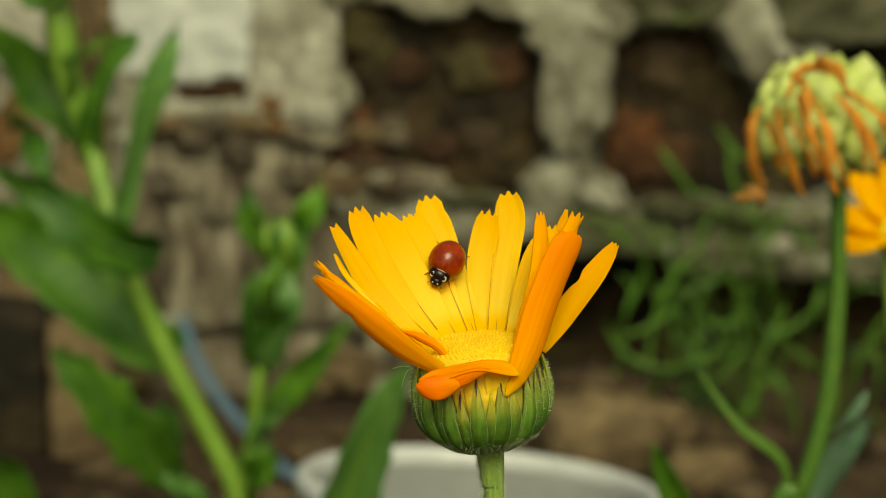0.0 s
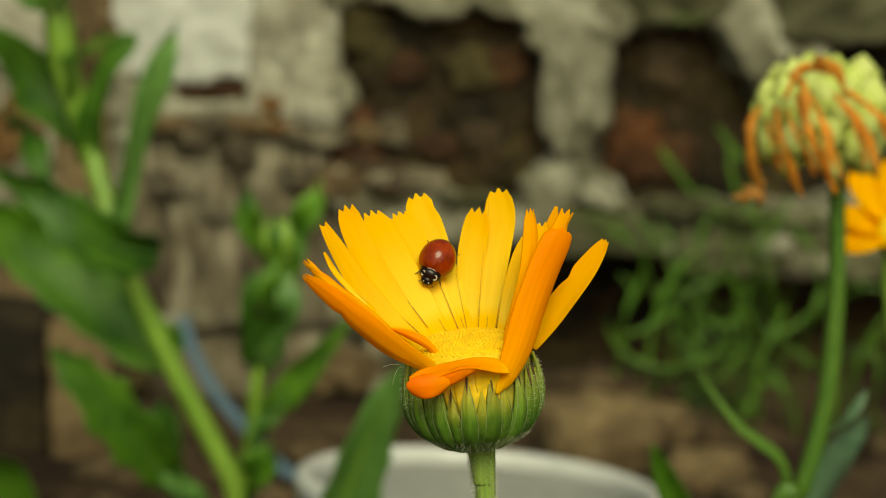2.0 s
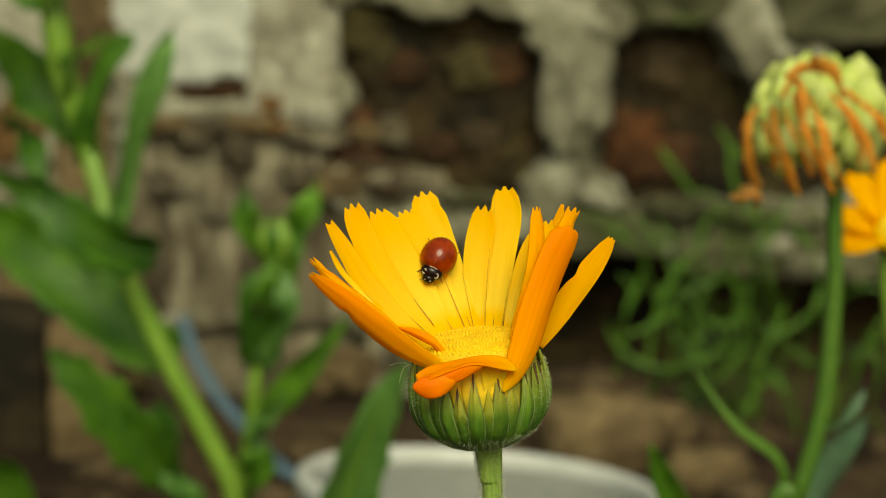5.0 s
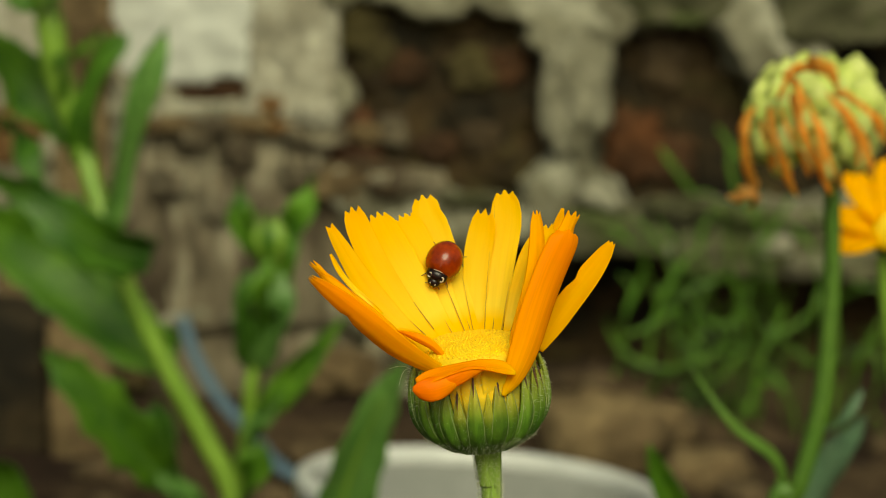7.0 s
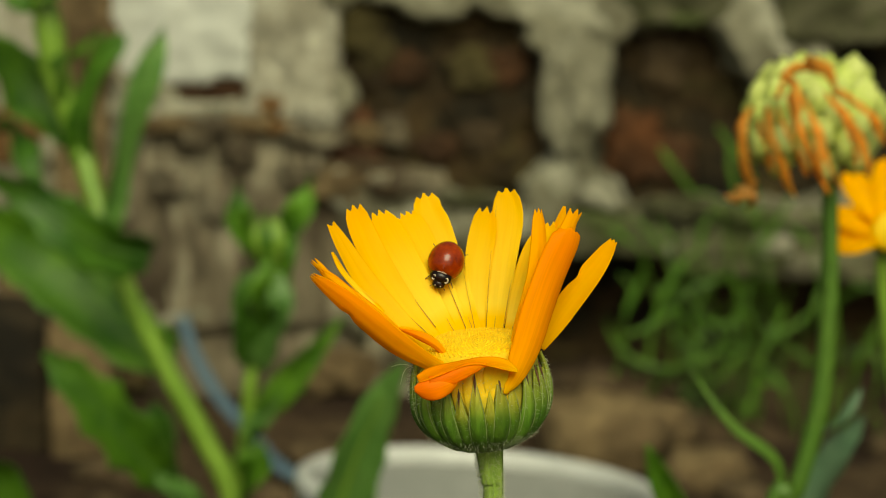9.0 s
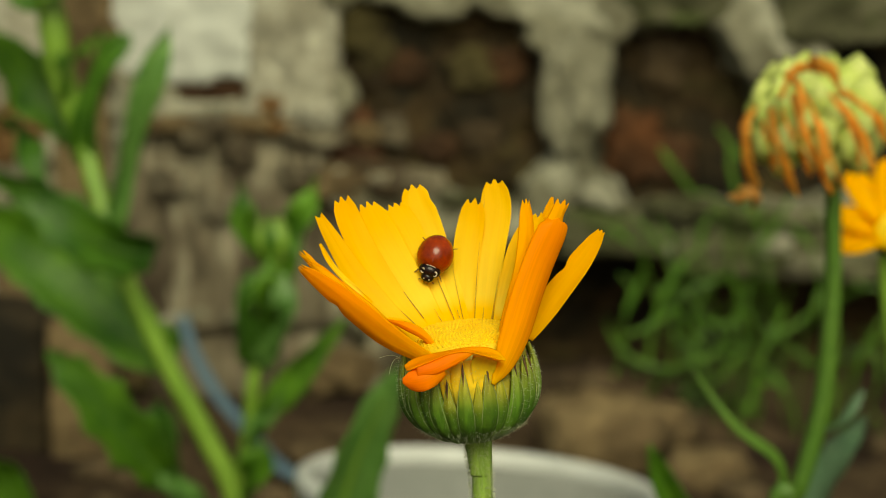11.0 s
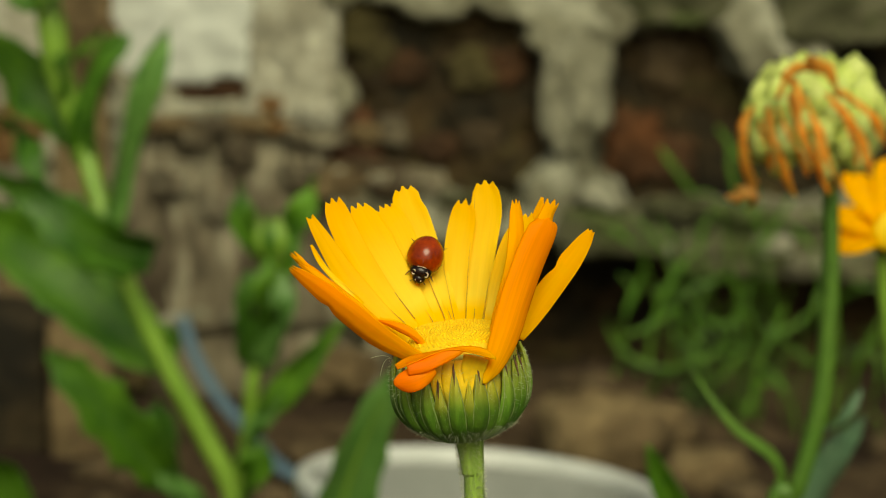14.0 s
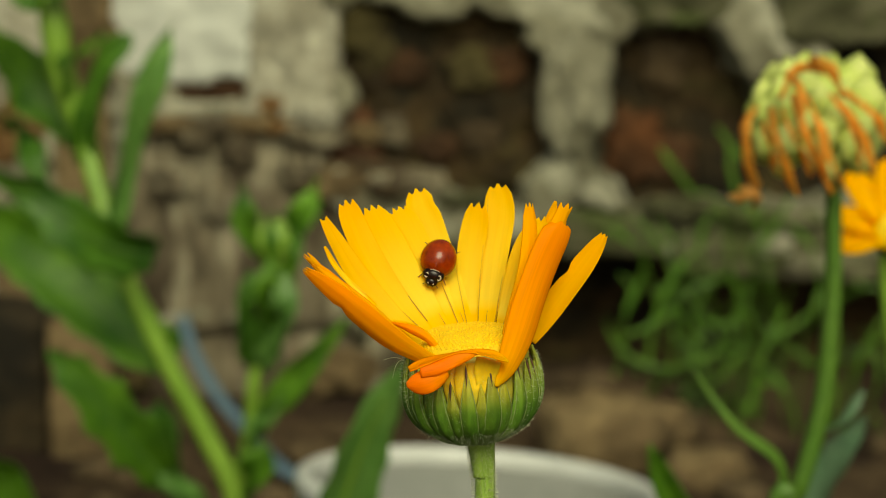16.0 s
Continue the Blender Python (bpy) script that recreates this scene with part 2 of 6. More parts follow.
# pot body: the shade inside the white pot is put into this grey
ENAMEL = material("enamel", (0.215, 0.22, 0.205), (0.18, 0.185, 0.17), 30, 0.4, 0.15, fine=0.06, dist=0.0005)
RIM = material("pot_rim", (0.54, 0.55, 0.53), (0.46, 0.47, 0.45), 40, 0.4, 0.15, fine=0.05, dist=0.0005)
BLUE_PLASTIC = material("blue_plastic", (0.055, 0.098, 0.135), (0.075, 0.125, 0.165), 50, 0.45, 0.2, fine=0.1)
BUG_RED = material("bug_red", (0.30, 0.033, 0.003), (0.11, 0.012, 0.003), 320, 0.17, 0.03, fine=0.1, spec=0.30, dist=0.0001)
BUG_BLACK = material("bug_black", (0.006, 0.003, 0.003), (0.012, 0.005, 0.004), 900, 0.22, 0.05, spec=0.22, dist=0.0001)
BUG_PALE = material("bug_pale", (0.66, 0.56, 0.42), (0.5, 0.42, 0.30), 900, 0.4, 0.0)

# ---- mesh tools ----
ORIGIN = {}


def thing(name, at, label, category, group="", kind=""):
    """An Empty at the thing's base, which carries its parts."""
    e = new(name)
    e.empty_display_size = 0.01
    e.location = at
    ORIGIN[e.name] = Vector(at)
    return tagged(e, label, category, group, kind)


def part(name, bm, mat, parent=None, label="", smooth=True, origin=None, two_faced=0, grain=None):
    """One mesh object under a thing or part; the mesh is given in world space at rest. grain: rows and columns of a blade,
    whose points then carry their place across and along it."""
    at = Vector(origin) if origin is not None else (ORIGIN[parent.name] if parent else Vector((0, 0, 0)))
    if isinstance(bm, bmesh.types.BMesh):
        bmesh.ops.translate(bm, verts=bm.verts, vec=-at)
        me = bpy.data.meshes.new(name)
        bm.to_mesh(me)
        bm.free()
    else:
        v, f = bm
        me = bpy.data.meshes.new(name)
        me.from_pydata([tuple(Vector(p) - at) for p in v], [], f)
    me.update()
    if smooth:
        me.shade_smooth()
    if two_faced:
        # the sheet's upper and lower quads alternate; its edges come last
        for k, q in enumerate(me.polygons):
            q.material_index = k % 2 if k < two_faced else 0
    if grain:
        rows, cols = grain
        seed = (ORIGIN[parent.name].x * 7 + len(bpy.data.objects)) % 50
        u, a = np.meshgrid(np.linspace(-1, 1, cols), np.linspace(0, 1, rows))
        one_side = np.stack([u, a, np.full_like(u, seed)], -1).reshape(-1, 3)
        me.attributes.new("grain", "FLOAT_VECTOR", "POINT").data.foreach_set("vector", np.concatenate([one_side, one_side]).ravel())
    for one in (mat if isinstance(mat, (list, tuple)) else [mat]):
        me.materials.append(one)
    ob = new(name, me)
    if parent:
        ob.parent = parent
        ob.location = at - ORIGIN[parent.name]
    else:
        ob.location = at
    ORIGIN[ob.name] = at
    return tagged(ob, label) if label else ob


def spline(points, n):
    """n points on a Catmull-Rom curve through the points."""
    p = [Vector(q) for q in points]
    p = [2 * p[0] - p[1]] + p + [2 * p[-1] - p[-2]]
    out = []
    m = len(p) - 3
    for i in range(n):
        s = i / (n - 1) * m
        k = min(int(s), m - 1)
        t = s - k
        a, b, c, d = p[k:k + 4]
        out.append(0.5 * (2 * b + (c - a) * t + (2 * a - 5 * b + 4 * c - d) * t * t + (3 * b - a - 3 * c + d) * t ** 3))
    return out


def lerp_list(values, s):
    k = s * (len(values) - 1)
    i = min(int(k), len(values) - 2)
    return values[i] + (values[i + 1] - values[i]) * (k - i)


def tube(points, radii, n=24, ring=10, ribs=0.0, ribn=5):
    """Vertices and faces of a closed, tapered tube along a curve."""
    path = spline(points, n)
    v, f = [], []
    ref = Vector((0.3, 1, 0.2)).normalized()
    for i, p in enumerate(path):
        t = (path[min(i + 1, n - 1)] - path[max(i - 1, 0)]).normalized()
        a = t.cross(ref).normalized()
        b = t.cross(a)
        r = lerp_list(radii, i / (n - 1))
        for j in range(ring):
            g = 2 * math.pi * j / ring
            rr = r * (1 + ribs * math.cos(ribn * g))
            v.append(p + (a * math.cos(g) + b * math.sin(g)) * rr)
    for i in range(n - 1):
        for j in range(ring):
            k = (j + 1) % ring
            f.append((i * ring + j, i * ring + k, (i + 1) * ring + k, (i + 1) * ring + j))
    v += [path[0], path[-1]]
    for j in range(ring):
        k = (j + 1) % ring
        f.append((len(v) - 2, k, j))
        f.append((len(v) - 1, (n - 1) * ring + j, (n - 1) * ring + k))
    return v, f


def join(*meshes):
    v, f = [], []
    for mv, mf in meshes:
        k = len(v)
        v += list(mv)
        f += [tuple(i + k for i in q) for q in mf]
    return v, f


def blade(points, width, profile, facing, cup=0.15, thick=0.00012, n=26, m=10, wave=0.0, teeth=0, tooth=0.0, ridge=0.0,
          roll=0.0, twist=(0.0, 0.0), seed=0, serrate=0.0, serrations=7, dents=()):
    """A petal or leaf: a curved sheet with thickness. profile: widths along it, 0..1; facing: the point or way its upper face looks to;
    teeth: notches at the tip; roll: edges curling in; wave: ripple of the edges; serrate: toothed margins; dents: hollows in one
    margin, each a side, a place along it, a reach and a depth."""
    rnd = random.Random(seed)
    path = spline(points, n)
    top, bottom = [], []
    ph = rnd.uniform(0, 6)
    offs = [rnd.uniform(-0.35, 0.35) for _ in range(m + 1)]
    for i, p in enumerate(path):
        s = i / (n - 1)
        t = (path[min(i + 1, n - 1)] - path[max(i - 1, 0)]).normalized()
        nn = Vector(facing(p) if callable(facing) else facing)
        nn = (nn - t * nn.dot(t)).normalized()
        a = radians(twist[0] + (twist[1] - twist[0]) * s)
        side = t.cross(nn)
        nn, side = nn * math.cos(a) + side * math.sin(a), side * math.cos(a) - nn * math.sin(a)
        w = width * lerp_list(profile, s) / 2
        if serrate:
            w *= 1 - serrate * abs(math.sin(math.pi * serrations * s + ph)) ** 0.7 * (1 if 0.08 < s < 0.97 else 0)
        for j in range(m + 1):
            u = 2 * j / m - 1
            lift = cup * u * u * w * 2 + roll * abs(u) ** 3 * w * 2
            lift += wave * math.sin(ph + 9 * s + (2.5 if u > 0 else 0)) * u * u
            lift += ridge * math.cos(u * 7.5 + 0.6 * math.sin(3 * s + ph)) * min(1, 4 * s)
            wide = u * w * (1 - 0.35 * roll * u * u)
            for edge, at, reach, deep in dents:
                if u * edge > 0:
                    wide *= 1 - deep * math.exp(-((s - at) / reach) ** 2)
            q = p + side * wide + nn * lift
            if teeth and s > 0.86:
                e = (s - 0.86) / 0.14
                cut = 0.30 * w * u * u + tooth * (0.5 - 0.5 * math.cos(math.pi * (teeth * (u + 1) + 0.0))) + tooth * 0.4 * offs[j]
                q = q - t * (cut * e * e)
            top.append(q + nn * thick * 0.5)
            bottom.append(q - nn * thick * 0.5)
    v = top + bottom
    f = []
    c = m + 1
    o = len(top)
    for i in range(n - 1):
        for j in range(m):
            a = i * c + j
            f.append((a, a + 1, a + c + 1, a + c))
            f.append((o + a, o + a + c, o + a + c + 1, o + a + 1))
    for i in range(n - 1):
        a = i * c
        f.append((a, a + c, o + a + c, o + a))
        a = i * c + m
        f.append((a, o + a, o + a + c, a + c))
    for j in range(m):
        f.append((j, o + j, o + j + 1, j + 1))
        a = (n - 1) * c + j
        f.append((a, a + 1, o + a + 1, o + a))
    return v, f


def lump(center, size, seed=0, rough=0.12, sub=2, box=0.0, freq=1.6, grain=0.0):
    """An uneven stone, clod or block; box: how square it is, 0..1."""
    bm = bmesh.new()
    bmesh.ops.create_icosphere(bm, subdivisions=sub, radius=1.0)
    c = Vector(center)
    for q in bm.verts:
        p = q.co.copy()
        k = max(abs(p.x), abs(p.y), abs(p.z))
        p = p.lerp(p / k, box)
        p *= 1 + rough * noise.noise(p * freq + Vector((seed * 3.7, seed * 1.3, seed))) + rough * 0.5 * noise.noise(p * freq * 2.7 + Vector((seed, 9, 2)))
        p *= 1 + grain * noise.noise(q.co * 9 + Vector((seed, 1, 5))) + grain * 0.6 * noise.noise(q.co * 19 + Vector((seed, 4, 5)))
        q.co = c + Vector((p.x * size[0], p.y * size[1], p.z * size[2]))
    return bm


PETAL_W = [0.55, 0.66, 0.76, 0.85, 0.92, 0.97, 1.0, 0.99, 0.93, 0.78, 0.40]
LEAF_W = [0.28, 0.30, 0.42, 0.62, 0.82, 0.96, 1.0, 0.94, 0.78, 0.50, 0.06]
STRAP = [0.45, 0.66, 0.82, 0.93, 1.0, 1.0, 0.95, 0.84, 0.66, 0.42, 0.05]
LANCE = [0.35, 0.55, 0.80, 0.96, 1.0, 0.95, 0.84, 0.68, 0.48, 0.26, 0.04]

# ---- the ground and the wall ----


def ground_height(x, y):
    h = 0.006 * noise.noise(Vector((x * 9, y * 9, 0.3))) + 0.003 * noise.noise(Vector((x * 31, y * 31, 2.0)))
    h += 0.030 * math.exp(-((x - 0.085) / 0.06) ** 2 - ((y - 1.06) / 0.06) ** 2)
    return h


def make_ground():
    xs = [-40, -12, -4, -1.6] + [-0.8 + 0.02 * i for i in range(81)] + [1.6, 4, 12, 40]
    ys = [-40, -12, -4, -1.2] + [-0.4 + 0.05 * i for i in range(24)] + [0.8 + 0.0125 * i for i in range(34)] + [2, 5, 14, 40]
    v, f = [], []
    for y in ys:
        for x in xs:
            v.append((x, y, ground_height(x, y) if abs(x) < 1.2 and -0.5 < y < 1.3 else 0.0))
    c = len(xs)
    for i in range(len(ys) - 1):
        for j in range(c - 1):
            a = i * c + j
            f.append((a, a + 1, a + c + 1, a + c))
    tagged(part("ground", (v, f), SOIL), "dry brown garden soil with crumbs and clods", "ground", kind="structure")


make_ground()

# Blocks of the wall: x0, x1, z0, z1, depth of the face behind the mortar, material.
WALL_Y = 1.10
PITCH_X, PITCH_Z = 0.139, 0.118
BLOCKS = []


def wall_blocks():
    rnd = random.Random(4)
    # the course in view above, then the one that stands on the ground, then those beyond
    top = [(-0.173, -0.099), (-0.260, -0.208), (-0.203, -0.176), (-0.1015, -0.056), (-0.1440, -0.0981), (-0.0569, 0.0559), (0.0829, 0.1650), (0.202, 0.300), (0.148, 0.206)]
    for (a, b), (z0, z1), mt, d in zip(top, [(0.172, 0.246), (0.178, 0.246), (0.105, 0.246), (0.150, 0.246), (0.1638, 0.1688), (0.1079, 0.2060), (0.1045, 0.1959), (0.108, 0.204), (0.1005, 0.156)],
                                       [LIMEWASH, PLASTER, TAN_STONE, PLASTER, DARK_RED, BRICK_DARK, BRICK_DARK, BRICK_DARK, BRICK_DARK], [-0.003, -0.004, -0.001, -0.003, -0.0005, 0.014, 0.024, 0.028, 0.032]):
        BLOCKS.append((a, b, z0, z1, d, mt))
    # the two deepest, behind the weeds: dark brick colour stands in for deep shade
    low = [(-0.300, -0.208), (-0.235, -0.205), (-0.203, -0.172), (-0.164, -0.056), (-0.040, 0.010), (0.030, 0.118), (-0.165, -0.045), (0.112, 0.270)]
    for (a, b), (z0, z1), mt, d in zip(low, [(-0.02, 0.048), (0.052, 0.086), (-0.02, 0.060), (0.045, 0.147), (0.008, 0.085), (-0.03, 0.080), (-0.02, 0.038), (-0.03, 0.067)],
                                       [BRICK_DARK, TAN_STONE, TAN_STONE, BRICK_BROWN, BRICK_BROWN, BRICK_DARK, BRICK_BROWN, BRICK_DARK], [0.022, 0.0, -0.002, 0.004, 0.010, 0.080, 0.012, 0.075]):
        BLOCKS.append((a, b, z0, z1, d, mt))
    # dirty, mossy stones of the ledge over the hollow
    for a, b, z0, z1 in ((0.0928, 0.1486, 0.2030, 0.2412), (0.1738, 0.2517, 0.1927, 0.2412), (0.0601, 0.1198, 0.0793, 0.1018), (0.1230, 0.1649, 0.0689, 0.0985), (0.1679, 0.2038, 0.0670, 0.0950), (0.2069, 0.2562, 0.0658, 0.0970)):
        BLOCKS.append((a, b, z0, z1, -0.0015, MOSSY))
    for r in range(-1, 7):
        z0 = 0.117 + PITCH_Z * r
        for i in range(-12, 11):
            x0 = 0.086 + PITCH_X * (i + 0.5 * (r % 2))
            if r in (-1, 0) and -0.36 < x0 + 0.05 < 0.31:
                continue
            BLOCKS.append((x0, x0 + rnd.uniform(0.085, 0.105), z0, z0 + rnd.uniform(0.078, 0.09), rnd.uniform(0.006, 0.024),
                           rnd.choice([BRICK_DARK, BRICK_RED, BRICK_BROWN])))


wall_blocks()


def make_wall():
    xs = np.concatenate([np.linspace(-1.6, -0.31, 160), np.linspace(-0.30, 0.30, 230), np.linspace(0.31, 1.6, 160)])
    zs = np.concatenate([np.linspace(-0.06, 0.29, 135), np.linspace(0.30, 0.96, 90)])
    nx, nz = len(xs), len(zs)
    X, Z = np.meshgrid(xs, zs)
    # wobble of the edges and grain of the mortar, from sums of waves
    rng = np.random.RandomState(7)

    def waves(k, n):
        s = np.zeros_like(X)
        for _ in range(n):
            a, b, p = rng.normal(0, k), rng.normal(0, k), rng.uniform(0, 6.3)
            s += np.sin(a * X + b * Z + p)
        return s / math.sqrt(n)
    wx, wz = 0.0036 * waves(70, 10) + 0.0014 * waves(220, 10), 0.0036 * waves(70, 10) + 0.0014 * waves(220, 10)
    H = 0.0030 * waves(45, 10) + 0.0012 * waves(150, 12) + 0.0006 * waves(420, 14)
    for bx0, bx1, bz0, bz1, d, mt in BLOCKS:
        cx, cz, hx, hz = (bx0 + bx1) / 2, (bz0 + bz1) / 2, (bx1 - bx0) / 2, (bz1 - bz0) / 2
        r = 0.018
        qx, qz = np.abs(X + wx - cx) - hx + r, np.abs(Z + wz - cz) - hz + r
        sd = np.hypot(np.maximum(qx, 0), np.maximum(qz, 0)) + np.minimum(np.maximum(qx, qz), 0) - r
        H += -(max(d, 0) + 0.014) * np.clip(0.5 - sd / 0.012, 0, 1)
    # mortar that hangs over and creeps into the deep-set bricks: place and reach
    for bx, bz, rx, rz in (
            (-0.0059, 0.2060, 0.0141, 0.0082), (0.0517, 0.2030, 0.0165, 0.0153), (0.0281, 0.2124, 0.0118, 0.0065), (-0.0514, 0.1650, 0.0065, 0.0129), (-0.0190, 0.1103, 0.0206, 0.0088),
            (-0.0428, 0.1103, 0.0206, 0.0176), (-0.0539, 0.2148, 0.0088, 0.0076), (0.0517, 0.1149, 0.0088, 0.0118), (0.0899, 0.2015, 0.0100, 0.0106), (0.1605, 0.1941, 0.0176, 0.0206),
            (0.1640, 0.1005, 0.0110, 0.0050), (0.0865, 0.1133, 0.0100, 0.0100), (-0.0276, 0.2113, 0.0088, 0.0041),
    ):
        H = np.minimum(H + 0.055 * np.exp(-(((X + wx - bx) / rx) ** 2 + ((Z + wz - bz) / rz) ** 2) ** 2), np.maximum(H, 0.004))
    v = np.stack([X, WALL_Y - H, Z], -1).reshape(-1, 3)
    i = np.arange(nx * nz).reshape(nz, nx)
    f = np.stack([i[:-1, :-1], i[:-1, 1:], i[1:, 1:], i[1:, :-1]], -1).reshape(-1, 4)
    v = v.tolist()
    f = [tuple(q) for q in f.tolist()]
    # sides, back and the plain rest of the wall
    o = len(v)
    back = [(sx * 1.6, y, z) for y in (WALL_Y + 0.16, WALL_Y + 0.32) for sx, z in ((-1, -0.06), (1, -0.06), (1, 0.96), (-1, 0.96))]
    v += back
    f += [tuple(o + k for k in q) for q in ((0, 1, 2, 3), (5, 4, 7, 6), (0, 3, 7, 4), (1, 5, 6, 2), (3, 2, 6, 7), (0, 4, 5, 1))]
    for edges in ((i[0, :], None), (i[-1, :], None), (i[:, 0], None), (i[:, -1], None)):
        e = edges[0].tolist()
        k = len(v)
        v += [(v[a][0], WALL_Y + 0.16, v[a][2]) for a in e]
        f += [(e[a], e[a + 1], k + a + 1, k + a) for a in range(len(e) - 1)]
    return tagged(part("wall_north", (v, f), MORTAR), "old wall of weathered bricks in thick pale crumbling mortar", "wall", kind="structure")


wall = make_wall()


def make_bricks():
    for k, (x0, x1, z0, z1, d, mt) in enumerate(BLOCKS):
        near = abs((x0 + x1) / 2) < 0.4 and z0 < 0.3
        size = ((x1 - x0) / 2 + (0.010 if d > 0.003 else 0.002), 0.030, (z1 - z0) / 2 + (0.010 if d > 0.003 else 0.002))
        bm = lump(((x0 + x1) / 2, WALL_Y + d + 0.030, (z0 + z1) / 2), size, k, 0.14 if d > 0.012 else 0.09, 5 if near else 2, 0.8, 2.2, (0.10 if d > 0.012 else 0.03) if near else 0.0)
        part("brick", bm, mt, wall)
    # broken pieces, chips and lumps of mortar in and over the joints: place, half size, material, depth
    for k, (x, z, sx, sz, mt, d) in enumerate([
            (-0.0544, 0.1483, 0.0141, 0.0071, BRICK_RED, 0.008), (-0.0415, 0.1435, 0.0076, 0.0053, TAN_STONE, 0.002), (-0.0451, 0.1297, 0.0129, 0.0076, BRICK_RED, 0.004),
            (-0.0272, 0.1435, 0.0076, 0.0082, BRICK_BROWN, 0.010), (-0.0910, 0.1591, 0.0071, 0.0059, RUST, -0.002), (-0.1297, 0.1567, 0.0088, 0.0032, PLASTER, -0.003),
            (-0.1046, 0.1573, 0.0112, 0.0035, PLASTER, -0.003), (-0.0644, 0.1549, 0.0094, 0.0076, PLASTER, -0.008), (0.1010, 0.1345, 0.0155, 0.0185, RED_CLAY, 0.022), (0.1215, 0.1250, 0.0130, 0.0125, DARK_RED, 0.023),
            (0.1932, 0.0738, 0.0118, 0.0059, MORTAR, -0.004), (0.1743, 0.0854, 0.0100, 0.0059, MORTAR, -0.002), (-0.1300, 0.1435, 0.0088, 0.0065, BRICK_BROWN, -0.003),
            (-0.1067, 0.1369, 0.0088, 0.0094, BRICK_BROWN, -0.003), (-0.1438, 0.1179, 0.0106, 0.0076, BRICK_BROWN, -0.002), (-0.1172, 0.1118, 0.0106, 0.0129, BRICK_BROWN, -0.002),
            (-0.0888, 0.1477, 0.0100, 0.0035, RUST, -0.002), (-0.0738, -0.0083, 0.0106, 0.0100, BRICK_DARK, -0.002), (-0.0585, 0.0151, 0.0206, 0.0118, TAN_STONE, 0.002),
            (-0.1665, 0.0114, 0.0094, 0.0076, BRICK_DARK, -0.002), (-0.2260, 0.0569, 0.0147, 0.0106, TAN_STONE, -0.003), (-0.2262, 0.1450, 0.0147, 0.0182, RUST, 0.000),
            (-0.1798, 0.1971, 0.0100, 0.0265, TAN_STONE, -0.002),
            (0.0150, 0.1763, 0.0129, 0.0118, OLIVE, 0.013), (-0.0203, 0.1778, 0.0124, 0.0082, DARK_RED, 0.013), (-0.0036, 0.1339, 0.0118, 0.0071, DARK_RED, 0.013), (0.0327, 0.1778, 0.0100, 0.0112, DARK_RED, 0.013),
            (0.0196, 0.1405, 0.0118, 0.0088, CLAY, 0.013), (0.1167, 0.1793, 0.0118, 0.0147, CLAY, 0.023), (-0.0365, 0.1823, 0.0088, 0.0176, CLAY, 0.013),
            (-0.0529, 0.1176, 0.0212, 0.0100, TAN_STONE, -0.003), (-0.0344, 0.1248, 0.0153, 0.0059, CLAY, -0.003), (-0.0724, 0.1254, 0.0118, 0.0088, BRICK_BROWN, -0.003), (0.0155, 0.1097, 0.0176, 0.0035, MOSSY, -0.004),
            (0.0702, 0.1704, 0.0165, 0.0370, MORTAR_PALE, -0.003),
            (-0.1432, 0.1507, 0.0170, 0.0055, TAN_STONE, -0.004), (-0.1210, 0.1498, 0.0150, 0.0055, BRICK_BROWN, -0.004), (-0.1018, 0.1501, 0.0140, 0.0060, TAN_STONE, -0.005), (-0.0663, 0.1447, 0.0160, 0.0060, BRICK_BROWN, -0.005),
            (-0.0435, 0.2006, 0.0130, 0.0150, OLIVE, 0.01), (-0.0342, 0.1838, 0.0110, 0.0110, OLIVE, 0.012), (-0.0184, 0.1200, 0.0180, 0.0065, BRICK_BROWN, -0.007), (-0.0279, 0.1164, 0.0110, 0.0055, CLAY, -0.007),
            (0.1209, 0.1061, 0.0150, 0.0050, MOSSY, -0.006), (0.1423, 0.1049, 0.0130, 0.0045, MOSSY, -0.006), (0.1641, 0.1018, 0.0130, 0.0045, MOSSY, -0.006), (0.1865, 0.1000, 0.0130, 0.0045, MOSSY, -0.006),
    ]):
        part("brick_fragment", lump((x, WALL_Y + d + 0.003, z), (sx, 0.006, sz), 40 + k, 0.4, 4, 0.3, 1.8, 0.16), mt, wall, "broken piece of brick or mortar")


make_bricks()

# ---- a white pot behind the flower ----
POT = Vector((0.0066, 0.632, -0.004))


def lathe(profile, center, n=64):
    v, f = [], []
    for r, z in profile:
        for j in range(n):
            a = 2 * math.pi * j / n
            v.append(Vector((center[0] + r * math.cos(a), center[1] + r * math.sin(a), center[2] + z)))
    for i in range(len(profile) - 1):
        for j in range(n):
            k = (j + 1) % n
            f.append((i * n + j, i * n + k, (i + 1) * n + k, (i + 1) * n + j))
    return v, f


